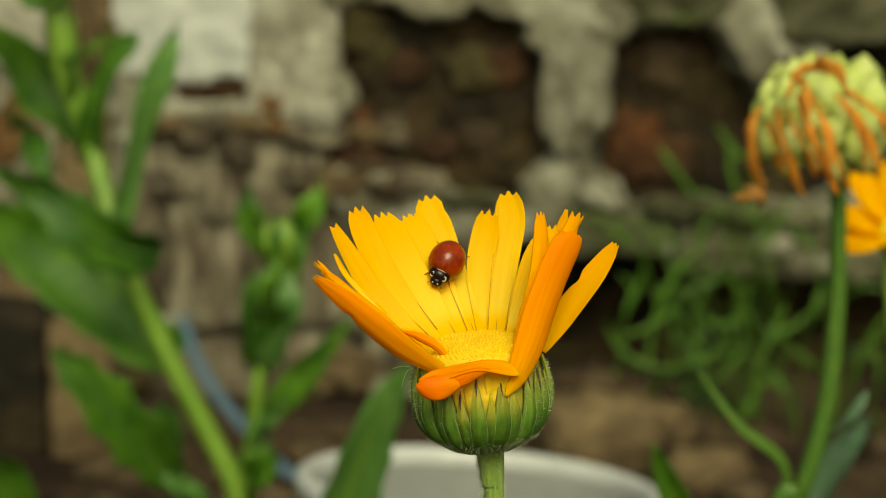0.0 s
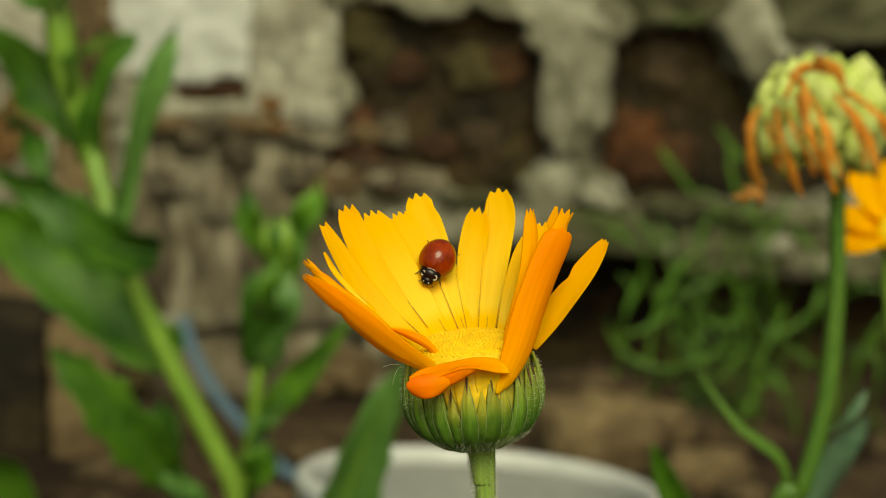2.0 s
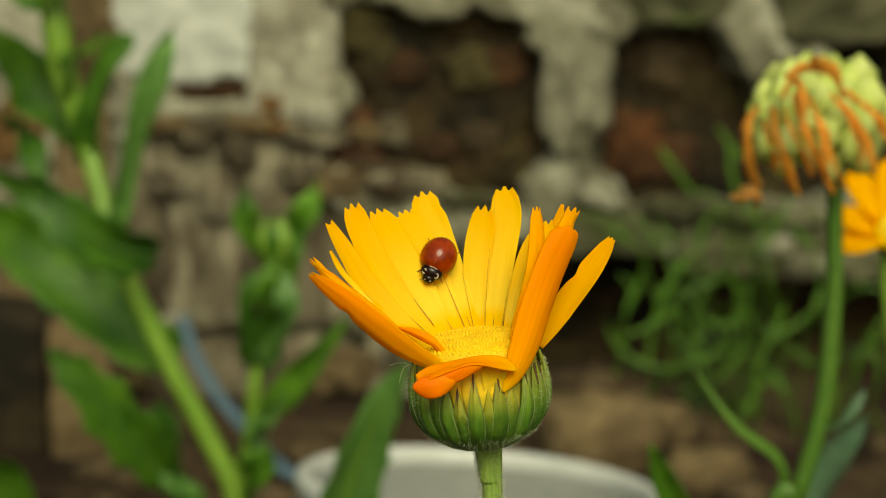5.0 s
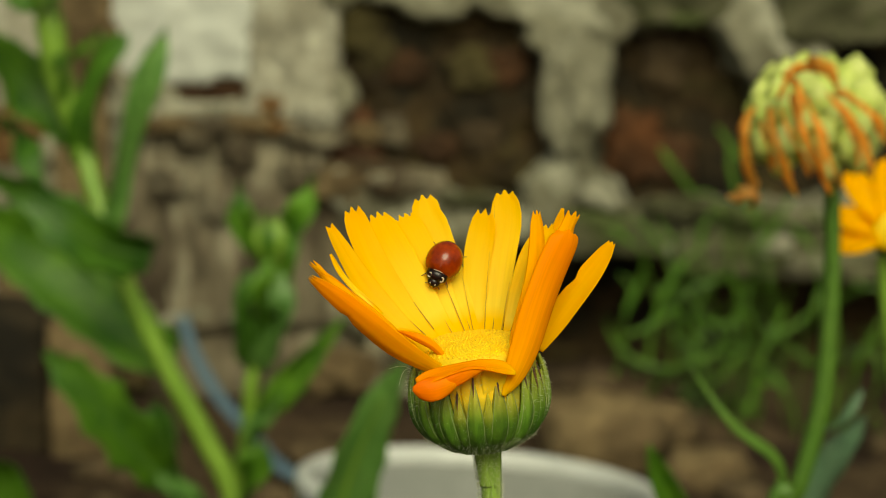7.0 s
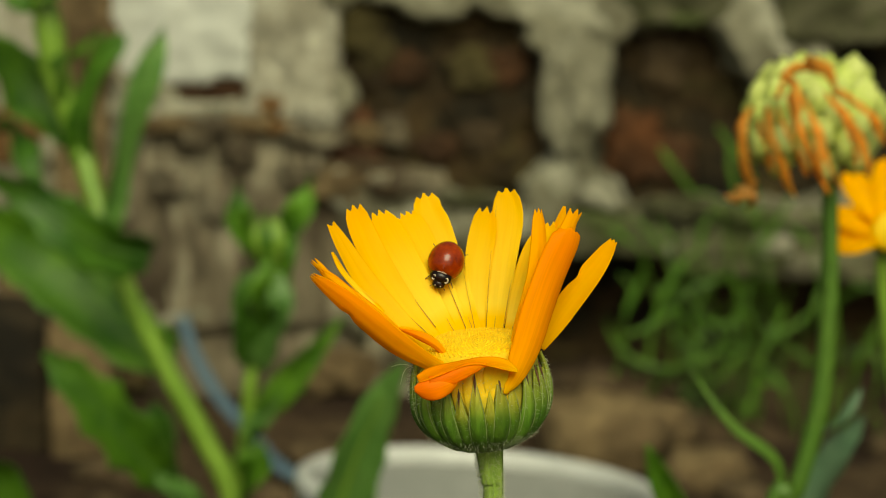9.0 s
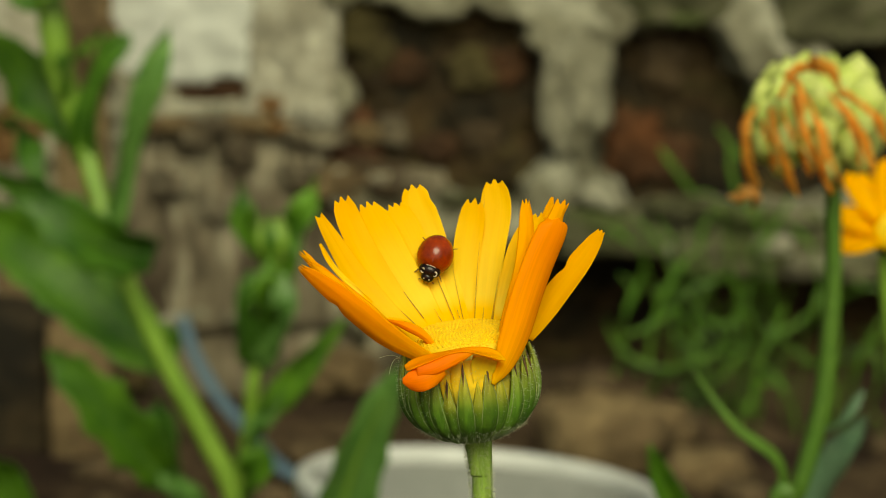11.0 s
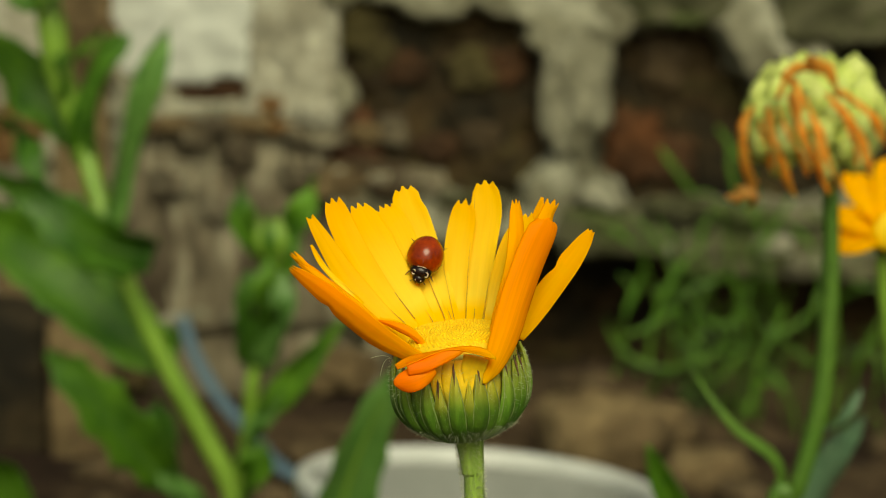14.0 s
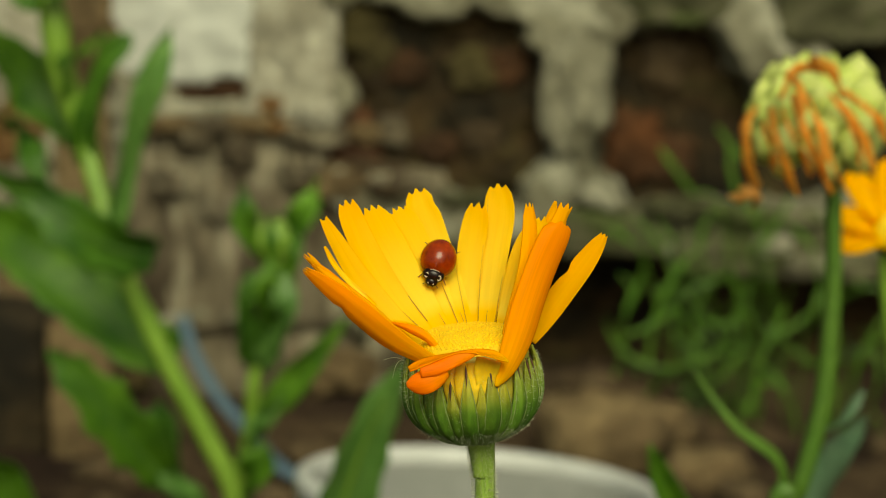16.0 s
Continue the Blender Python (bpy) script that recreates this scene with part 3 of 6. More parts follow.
def make_pot():
    pot = thing("plant_pot", POT, "empty white plastic plant pot set askew in the soil", "pot")
    R, H = 0.0683, 0.098
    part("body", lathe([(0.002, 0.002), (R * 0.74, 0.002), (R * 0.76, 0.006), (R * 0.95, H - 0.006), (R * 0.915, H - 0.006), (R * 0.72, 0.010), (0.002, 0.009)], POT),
         ENAMEL, pot, "white plastic body, greyed for the shade inside")
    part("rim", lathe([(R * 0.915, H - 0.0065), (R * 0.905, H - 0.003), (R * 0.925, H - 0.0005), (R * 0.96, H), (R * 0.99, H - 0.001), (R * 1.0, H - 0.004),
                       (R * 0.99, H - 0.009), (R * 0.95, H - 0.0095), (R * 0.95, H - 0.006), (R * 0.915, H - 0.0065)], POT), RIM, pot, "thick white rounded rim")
    pot.rotation_euler = (radians(-5.7), radians(4.3), 0)


make_pot()

# ---- a blue strap by the wall ----


def make_strap():
    s = part("plastic_strap", blade([(-0.1310, 1.0200, 0.0651), (-0.1230, 1.0000, 0.0497), (-0.1105, 0.9800, 0.0348), (-0.0941, 0.9600, 0.0218), (-0.0767, 0.9400, 0.0092), (-0.055, 0.93, 0.004)], 0.00607, [0.9, 1, 1, 1, 0.9],
                                    (0.2, -0.8, 0.5), 0.1, 0.0012, 30, 4), BLUE_PLASTIC, origin=(-0.0941, 0.9600, 0.0218))
    tagged(s, "faded blue plastic strap lying against the wall", "strap")


make_strap()

# ---- the leafy plant beside the flower ----
PLANT_AT = (-0.070, 0.700, 0.0)


def make_plant():
    p = thing("leafy_plant", PLANT_AT, "tall green marigold plant with long leaves and a closed bud", "plant")
    part("stem", tube([PLANT_AT, (-0.0791, 0.7000, 0.0654), (-0.0895, 0.7000, 0.0912), (-0.1017, 0.7000, 0.1161), (-0.1117, 0.7000, 0.1379), (-0.1195, 0.7000, 0.1568), (-0.1249, 0.7000, 0.1756), (-0.1305, 0.7050, 0.1911), (-0.1344, 0.7100, 0.2051), (-0.1392, 0.7100, 0.2196), (-0.1433, 0.7100, 0.2361), (-0.1450, 0.7100, 0.2502), (-0.1468, 0.7100, 0.2620), (-0.1487, 0.7100, 0.2728)],
                      [0.0050, 0.0045, 0.0042, 0.0040, 0.0039, 0.0038, 0.0038, 0.0039, 0.0043, 0.0048, 0.0055, 0.0058, 0.0052, 0.0042], 70, 12, 0.06), LEAF_STEM, p)
    part("shoot", tube([(-0.0793, 0.7000, 0.0677), (-0.0737, 0.6950, 0.0931), (-0.0712, 0.6900, 0.1147), (-0.0697, 0.6900, 0.1259), (-0.0667, 0.6900, 0.1414), (-0.0637, 0.6900, 0.1569), (-0.0618, 0.6900, 0.1700)],
                       [0.0030, 0.0030, 0.0029, 0.0028, 0.0028, 0.0027, 0.0025], 44, 12, 0.06), LEAF_STEM, p)
    leaves = [
        # base to tip; width; facing; green, pale or dark; toothed margin; outline
        ([(-0.1245, 0.7000, 0.1749), (-0.1193, 0.6950, 0.1974), (-0.1116, 0.6900, 0.2230), (-0.1046, 0.6900, 0.2422), (-0.0993, 0.6950, 0.2554)], 54, (0.5, -0.8, 0.2), 1, 0.0, STRAP),
        ([(-0.1346, 0.7100, 0.1990), (-0.1317, 0.7000, 0.2193), (-0.1248, 0.6950, 0.2362), (-0.1190, 0.6950, 0.2458), (-0.1144, 0.6950, 0.2516)], 58, (-0.5, -0.75, 0.1), 2, 0.0, STRAP),
        ([(-0.1424, 0.7100, 0.2379), (-0.1361, 0.7000, 0.2419), (-0.1296, 0.6950, 0.2473), (-0.1228, 0.6950, 0.2543)], 17, (-0.3, -0.7, -0.3), 0, 0.0, LEAF_W),
        ([(-0.1407, 0.7200, 0.2049), (-0.1522, 0.7300, 0.2173), (-0.1628, 0.7300, 0.2288), (-0.1711, 0.7200, 0.2423), (-0.1778, 0.7100, 0.2524)], 118, (0.3, -0.75, 0.6), 0, 0.08, STRAP),
        ([(-0.1522, 0.7150, 0.1892), (-0.1579, 0.7200, 0.1994), (-0.1643, 0.7300, 0.2097), (-0.1735, 0.7400, 0.2157)], 52, (0.5, -0.6, -0.4), 2, 0.0, STRAP),
        ([(-0.1064, 0.6800, 0.1700), (-0.1192, 0.6700, 0.1743), (-0.1335, 0.6600, 0.1857), (-0.1485, 0.6600, 0.1975), (-0.1632, 0.6550, 0.2069)], 132, (0.3, -0.9, -0.1), 2, 0.30, [0.42, 0.74, 0.92, 0.86, 0.95, 0.82, 0.70, 0.56, 0.36, 0.10]),
        ([(-0.1021, 0.7150, 0.1222), (-0.1171, 0.7200, 0.1256), (-0.1375, 0.7300, 0.1387), (-0.1569, 0.7350, 0.1554), (-0.1750, 0.7300, 0.1710), (-0.1851, 0.7200, 0.1838)], 158, (0.3, -0.75, 0.3), 0, 0.16, STRAP),
        ([(-0.0968, 0.7000, 0.0631), (-0.1079, 0.6850, 0.0829), (-0.1192, 0.6700, 0.1029), (-0.1311, 0.6600, 0.1227), (-0.1433, 0.6550, 0.1395)], 138, (0.35, -0.85, 0.3), 0, 0.34, LEAF_W),
        ([(-0.0989, 0.7000, 0.0688), (-0.1014, 0.6900, 0.0855), (-0.1045, 0.6850, 0.1000), (-0.1068, 0.6850, 0.1125)], 92, (-0.5, -0.75, -0.2), 2, 0.18, LEAF_W),
        ([(-0.0900, 0.6900, 0.0605), (-0.0949, 0.6800, 0.0727), (-0.1001, 0.6750, 0.0805), (-0.1050, 0.6700, 0.0874)], 60, (0.1, -0.6, 0.8), 1, 0.10, LEAF_W),
        ([(-0.1578, 0.7000, 0.0504), (-0.1597, 0.6700, 0.0736), (-0.1637, 0.6600, 0.0877), (-0.1680, 0.6500, 0.1005)], 84, (0.4, -0.8, 0.3), 0, 0.08, LEAF_W),
        ([(-0.0758, 0.6950, 0.0692), (-0.0719, 0.6850, 0.0814), (-0.0680, 0.6800, 0.0902), (-0.0654, 0.6800, 0.0969)], 62, (-0.4, -0.8, -0.3), 0, 0.05, LEAF_W),
        ([(-0.1464, 0.7100, 0.2610), (-0.1424, 0.7000, 0.2675), (-0.1401, 0.7000, 0.2718), (-0.1378, 0.7000, 0.2792)], 60, (0, -0.8, 0.6), 0, 0.0, LEAF_W),
        ([(-0.1476, 0.7100, 0.2577), (-0.1510, 0.7000, 0.2633), (-0.1560, 0.7000, 0.2662), (-0.1606, 0.7000, 0.2728)], 60, (0, -0.8, 0.6), 0, 0.0, LEAF_W),
        ([(-0.1395, 0.7050, 0.2261), (-0.1403, 0.7000, 0.2342), (-0.1406, 0.7000, 0.2393), (-0.1396, 0.7000, 0.2440)], 22, (-0.4, -0.8, -0.3), 0, 0.0, LEAF_W),
        # the shoot with the bud
        ([(-0.0656, 0.6900, 0.1634), (-0.0716, 0.6800, 0.1769), (-0.0735, 0.6770, 0.1874), (-0.0727, 0.6800, 0.1976)], 46, (0.5, -0.8, 0.2), 0, 0.05, STRAP),
        ([(-0.0579, 0.6900, 0.1612), (-0.0525, 0.6800, 0.1765), (-0.0484, 0.6770, 0.1878), (-0.0449, 0.6800, 0.1984)], 52, (-0.5, -0.8, 0.3), 0, 0.05, STRAP),
        ([(-0.0693, 0.6900, 0.1237), (-0.0730, 0.6800, 0.1377), (-0.0733, 0.6750, 0.1505), (-0.0692, 0.6800, 0.1635)], 66, (0.6, -0.7, -0.2), 2, 0.14, STRAP),
        ([(-0.0675, 0.6850, 0.1249), (-0.0588, 0.6750, 0.1402), (-0.0563, 0.6700, 0.1527), (-0.0583, 0.6750, 0.1650)], 58, (-0.3, -0.75, 0.6), 1, 0.12, STRAP),
        ([(-0.0664, 0.6850, 0.1382), (-0.0656, 0.6750, 0.1526), (-0.0639, 0.6700, 0.1624), (-0.0612, 0.6750, 0.1700)], 44, (0.2, -0.7, 0.7), 0, 0.08, STRAP),
        ([(-0.0625, 0.6850, 0.1481), (-0.0558, 0.6750, 0.1602), (-0.0525, 0.6700, 0.1695), (-0.0514, 0.6750, 0.1775)], 40, (-0.3, -0.7, 0.6), 0, 0.08, STRAP),
        ([(-0.0733, 0.6950, 0.0908), (-0.0648, 0.6800, 0.1090), (-0.0541, 0.6750, 0.1236), (-0.0436, 0.6700, 0.1367), (-0.0342, 0.6700, 0.1471)], 54, (0.3, -0.85, 0.3), 0, 0.10, STRAP),
        ([(-0.0738, 0.6950, 0.0886), (-0.0692, 0.6800, 0.1018), (-0.0645, 0.6750, 0.1088), (-0.0592, 0.6700, 0.1179)], 40, (0.3, -0.75, 0.6), 1, 0.10, STRAP),
    ]
    for k, (pts, w, face, pale, ser, outline) in enumerate(leaves):
        lf = part("leaf", blade(pts, 0.000213 * w, outline, face, 0.22, 0.0005, 36, 8, 0.0028, ridge=0.0003, seed=k, serrate=ser, serrations=5 if ser > 0.2 else 7), (LEAF, LEAF_PALE, LEAF_DARK)[pale], p)
        rib = [q + Vector(face).normalized() * 0.0008 for q in spline(pts, 8)]
        part("midrib", tube(rib[:-1], [0.000006 * w + 0.0002, 0.000003 * w + 0.0001, 0.0001], 16, 5), LEAF_PALE, lf, "pale raised midrib")
    # the closed bud in its bracts
    c = Vector((-0.0611, 0.6850, 0.1743))
    part("bud", lump(c, (0.0062, 0.0062, 0.0078), 3, 0.05, 3), LEAF_STEM, p, "pale green closed bud")
    for k in range(9):
        a = 2 * math.pi * (k + 0.5) / 9
        out = Vector((math.cos(a), math.sin(a), 0))
        part("bud_bract", blade([c + out * 0.0040 + Vector((0, 0, -0.0105)), c + out * 0.0086, c + out * 0.0060 + Vector((0, 0, 0.0100))], 0.0058, LANCE, out, -0.2, 0.0004, 12, 4),
             LEAF_STEM if k in (5, 7) else LEAF, p)
    return p


plant = make_plant()
LOW_LEAF_AT = (-0.040, 0.500, 0.0)


def make_low_leaf():
    p = thing("low_leaf", LOW_LEAF_AT, "single broad green leaf on a short stalk from the soil", "leaf")
    part("stalk", tube([LOW_LEAF_AT, (-0.0347, 0.5000, 0.1154), (-0.0306, 0.5000, 0.1284), (-0.0274, 0.5000, 0.1358)], [0.0022, 0.0020, 0.0017, 0.0014], 24, 8), LEAF_STEM, p)
    lf = part("blade", blade([(-0.0328, 0.5000, 0.1210), (-0.0287, 0.4950, 0.1355), (-0.0235, 0.4900, 0.1507), (-0.0167, 0.4850, 0.1665), (-0.0096, 0.4800, 0.1794)], 0.0200, [0.5, 0.85, 1, 1, 0.97, 0.90, 0.78, 0.62, 0.46, 0.28, 0.05], (0.35, -0.7, 0.6), 0.18, 0.0005, 36, 8, 0.0020, seed=5, serrate=0.15, serrations=4),
              LEAF_PALE, p)
    part("midrib", tube([(-0.0328, 0.4985, 0.1218), (-0.0286, 0.4935, 0.1363), (-0.0234, 0.4885, 0.1513), (-0.0166, 0.4835, 0.1671)], [0.0010, 0.0008, 0.0005, 0.0003], 16, 5), LEAF_STEM, lf, "pale raised midrib")
    return p


low_leaf = make_low_leaf()

# ---- the withered marigold ----
WITHERED_AT = (0.077, 0.290, 0.0)


def make_withered():
    p = thing("withered_marigold", WITHERED_AT, "withered marigold seed head with hanging dry orange petals", "flower")
    part("stem", tube([WITHERED_AT, (0.0788, 0.2901, 0.1779), (0.0851, 0.2901, 0.1961), (0.0901, 0.2901, 0.2169), (0.0919, 0.2901, 0.2388), (0.0919, 0.2901, 0.2576), (0.0912, 0.2901, 0.2737), (0.0893, 0.2901, 0.2829)],
                      [0.0022, 0.0022, 0.0022, 0.0023, 0.0022, 0.0020, 0.0020, 0.0023], 44, 10, 0.05), STEM_DARK, p)
    c = Vector((0.0873, 0.2901, 0.2868))
    r = 0.0155
    part("receptacle", lump(c, (r * 0.9, r * 0.9, r * 0.74), 2, 0.08, 3), SEED, p)
    rnd = random.Random(11)
    for k in range(58):
        a = k * 2.39996
        h = 1 - 1.7 * (k + 0.5) / 58
        q = math.sqrt(max(0, 1 - h * h))
        d = Vector((q * math.cos(a), q * math.sin(a), h * 0.8))
        s = r * rnd.uniform(0.12, 0.18)
        e = rnd.uniform(0.86, 1.04)
        part("seed", tube([c + d * (r * 0.6), c + d * (r * e), c + d * (r * e * 0.98) + Vector((0, 0, -0.22 * r)), c + d * (r * e * 0.86) + Vector((0, 0, -0.40 * r))],
                          [s * 0.8, s * 1.25, s * 1.2, s * 0.5], 10, 6, 0.12, 3), SEED, p)
    strands = [
        ([(0.0722, 0.2786, 0.2900), (0.0691, 0.2729, 0.2865), (0.0697, 0.2729, 0.2780), (0.0730, 0.2786, 0.2692)], 32),
        ([(0.0729, 0.2786, 0.2734), (0.0711, 0.2760, 0.2707), (0.0686, 0.2740, 0.2698), (0.0660, 0.2786, 0.2692)], 34),
        ([(0.0686, 0.2786, 0.2718), (0.0706, 0.2760, 0.2713), (0.0717, 0.2740, 0.2698), (0.0712, 0.2786, 0.2668)], 30),
        ([(0.0738, 0.2649, 0.2922), (0.0745, 0.2592, 0.2868), (0.0768, 0.2592, 0.2805), (0.0800, 0.2615, 0.2727)], 22),
        ([(0.0781, 0.2603, 0.2961), (0.0794, 0.2546, 0.2901), (0.0828, 0.2557, 0.2812), (0.0867, 0.2580, 0.2738)], 26),
        ([(0.0815, 0.2626, 0.2950), (0.0834, 0.2546, 0.2901), (0.0859, 0.2557, 0.2836), (0.0891, 0.2592, 0.2748)], 20),
        ([(0.0861, 0.2603, 0.2961), (0.0896, 0.2557, 0.2917), (0.0934, 0.2569, 0.2853), (0.0960, 0.2592, 0.2774)], 26),
        ([(0.0896, 0.2672, 0.2956), (0.0950, 0.2649, 0.2922), (0.0985, 0.2649, 0.2884), (0.1007, 0.2672, 0.2829)], 24),
        ([(0.0869, 0.2672, 0.2994), (0.0812, 0.2615, 0.3018), (0.0771, 0.2580, 0.3010), (0.0747, 0.2580, 0.2952)], 26),
        ([(0.0832, 0.2672, 0.3001), (0.0833, 0.2592, 0.3028), (0.0866, 0.2557, 0.3017), (0.0883, 0.2580, 0.2952)], 28),
        ([(0.0760, 0.2626, 0.2925), (0.0770, 0.2569, 0.2885), (0.0796, 0.2569, 0.2835), (0.0823, 0.2592, 0.2778)], 14),
        ([(0.0821, 0.2557, 0.2924), (0.0829, 0.2512, 0.2882), (0.0841, 0.2512, 0.2833), (0.0850, 0.2535, 0.2781)], 15),
        ([(0.0890, 0.2580, 0.2933), (0.0900, 0.2535, 0.2891), (0.0914, 0.2535, 0.2851), (0.0924, 0.2557, 0.2802)], 14),
        ([(0.0725, 0.2695, 0.2883), (0.0733, 0.2626, 0.2850), (0.0744, 0.2626, 0.2812), (0.0753, 0.2649, 0.2775)], 13),
        ([(0.0770, 0.2672, 0.2994), (0.0789, 0.2580, 0.2983), (0.0793, 0.2546, 0.2938), (0.0784, 0.2557, 0.2886)], 21),
    ]
    for k, (pts, w) in enumerate(strands):
        mt = DRY_TAN if k in (1, 2) else DRY
        part("dry_petal", blade(pts, 0.000103 * w, [0.4, 0.6, 0.8, 0.8, 0.7, 0.8, 0.6, 0.25], (0.1, -1, 0.2), -0.25, 0.0003, 24, 6, 0.0008, roll=-0.3, seed=k, serrate=0.25, serrations=4, twist=(0, 40 * (-1) ** k)), mt, p)
    part("leaf", blade([(0.0826, 0.2958, 0.1901), (0.0800, 0.2935, 0.2020), (0.0693, 0.2901, 0.2121), (0.0597, 0.2901, 0.2258)], 0.0034, LANCE, (0.3, -0.6, 0.7), 0.3, 0.0004, 30, 6), STEM_DARK, p)
    part("leaf", blade([(0.0915, 0.3129, 0.1702), (0.0943, 0.3358, 0.1777), (0.1047, 0.3701, 0.1795), (0.1171, 0.4045, 0.1825)], 0.0110, LEAF_W, (-0.5, -0.8, -0.3), 0.25, 0.0004, 30, 8, 0.003, seed=9, serrate=0.2), LEAF_DULL, p)
    part("leaf", blade([(0.0916, 0.2958, 0.2090), (0.0960, 0.3038, 0.2092), (0.1001, 0.3084, 0.2117), (0.1031, 0.3107, 0.2155)], 0.0030, LEAF_W, (-0.3, -0.9, -0.3), 0.2, 0.0004, 18, 6), LEAF_DULL, p)
    return p


withered = make_withered()


def make_small_leaf():
    at = (0.066, 0.338, 0.0)
    p = thing("grassy_leaf", at, "narrow green leaf on a stalk growing from the soil", "leaf")
    part("stalk", tube([at, (0.067, 0.338, 0.10), (0.0689, 0.3378, 0.1604), (0.0651, 0.3378, 0.1695)], [0.0014, 0.0013, 0.001, 0.0008], 20, 8), STEM_DARK, p)
    part("blade", blade([(0.0659, 0.3378, 0.1665), (0.0621, 0.3378, 0.1749), (0.0578, 0.3352, 0.1838), (0.0527, 0.3313, 0.1960)], 0.0073, LEAF_W, (-0.3, -0.9, 0.3), 0.25, 0.0004, 26, 6), LEAF, p)
    return p


small_leaf = make_small_leaf()

# ---- a second marigold, half out of view ----
SECOND_AT = (0.126, 0.336, 0.0)


def make_second():
    p = thing("second_marigold", SECOND_AT, "open orange marigold flower on a green stem", "flower")
    c = Vector((0.1126, 0.3360, 0.2502))
    part("stem", tube([SECOND_AT, (0.126, 0.336, 0.13), c + Vector((0, 0.002, -0.02)), c], [0.002, 0.0018, 0.0017, 0.002], 26, 8), LEAF_STEM, p)
    part("involucre", lump(c + Vector((0, 0.002, -0.002)), (0.006, 0.006, 0.005), 1, 0.05, 3), BRACT, p)
    for k, (ex, ez) in enumerate(SECOND_TIPS):
        tip = c + Vector((ex, -0.004 - 0.002 * (k % 2) + ez * 0.8, ez + 0.001))
        mid = c + Vector((ex * 0.5, -0.004 + ez * 0.4, ez * 0.5))
        part("petal", blade([c + Vector((ex * 0.1, 0, ez * 0.1)), mid, tip], 0.0080, PETAL_W, (0, -0.7, 0.9), 0.15, 0.00015, 18, 6, 0.0003, 3, 0.0004, seed=k), PETAL_DEEP, p, grain=(18, 7))
    part("disc", lump(c + Vector((0, -0.004, 0.0)), (0.005, 0.002, 0.005), 5, 0.1, 3), DISC, p)
    return p


SECOND_TIPS = [(0.0166 * math.cos(math.radians(a)), 0.0158 * math.sin(math.radians(a))) for a in (128, 167, 195, 90, 54, 14, -22)]
second = make_second()

# ---- feathery weeds at the wall's foot ----


def weed_mesh(rnd, x, y, tall, spread, thick, pinnae):
    """One feathery weed: a bent stalk with thin side leaves."""
    z0 = ground_height(x, y) - 0.004
    lean = Vector((rnd.uniform(-1, 0.8) * spread, rnd.uniform(-0.5, 0.3) * spread, 0))
    a = Vector((x, y, z0))
    b = a + lean * 0.25 + Vector((0, 0, tall * 0.7))
    c = a + lean * 0.9 + Vector((0, 0, tall))
    d = c + Vector((lean.x * 0.9, lean.y, -rnd.uniform(0.0, 0.5) * spread))
    out = [tube([a, b, c, d], [thick, thick * 1.1, thick, thick * 0.45], 14, 5)]
    path = spline([a, b, c, d], pinnae + 4)
    for i in range(4, pinnae + 4):
        side = 1 if i % 2 else -1
        g = path[i]
        w = Vector((side * rnd.uniform(0.2, 0.75) * spread, rnd.uniform(-0.3, 0.1) * spread, rnd.uniform(-0.1, 0.75) * spread))
        out.append(tube([g, g + w * 0.5 + Vector((0, 0, 0.10 * spread)), g + w], [thick * 0.8, thick * 0.95, thick * 0.35], 6, 4))
    return out


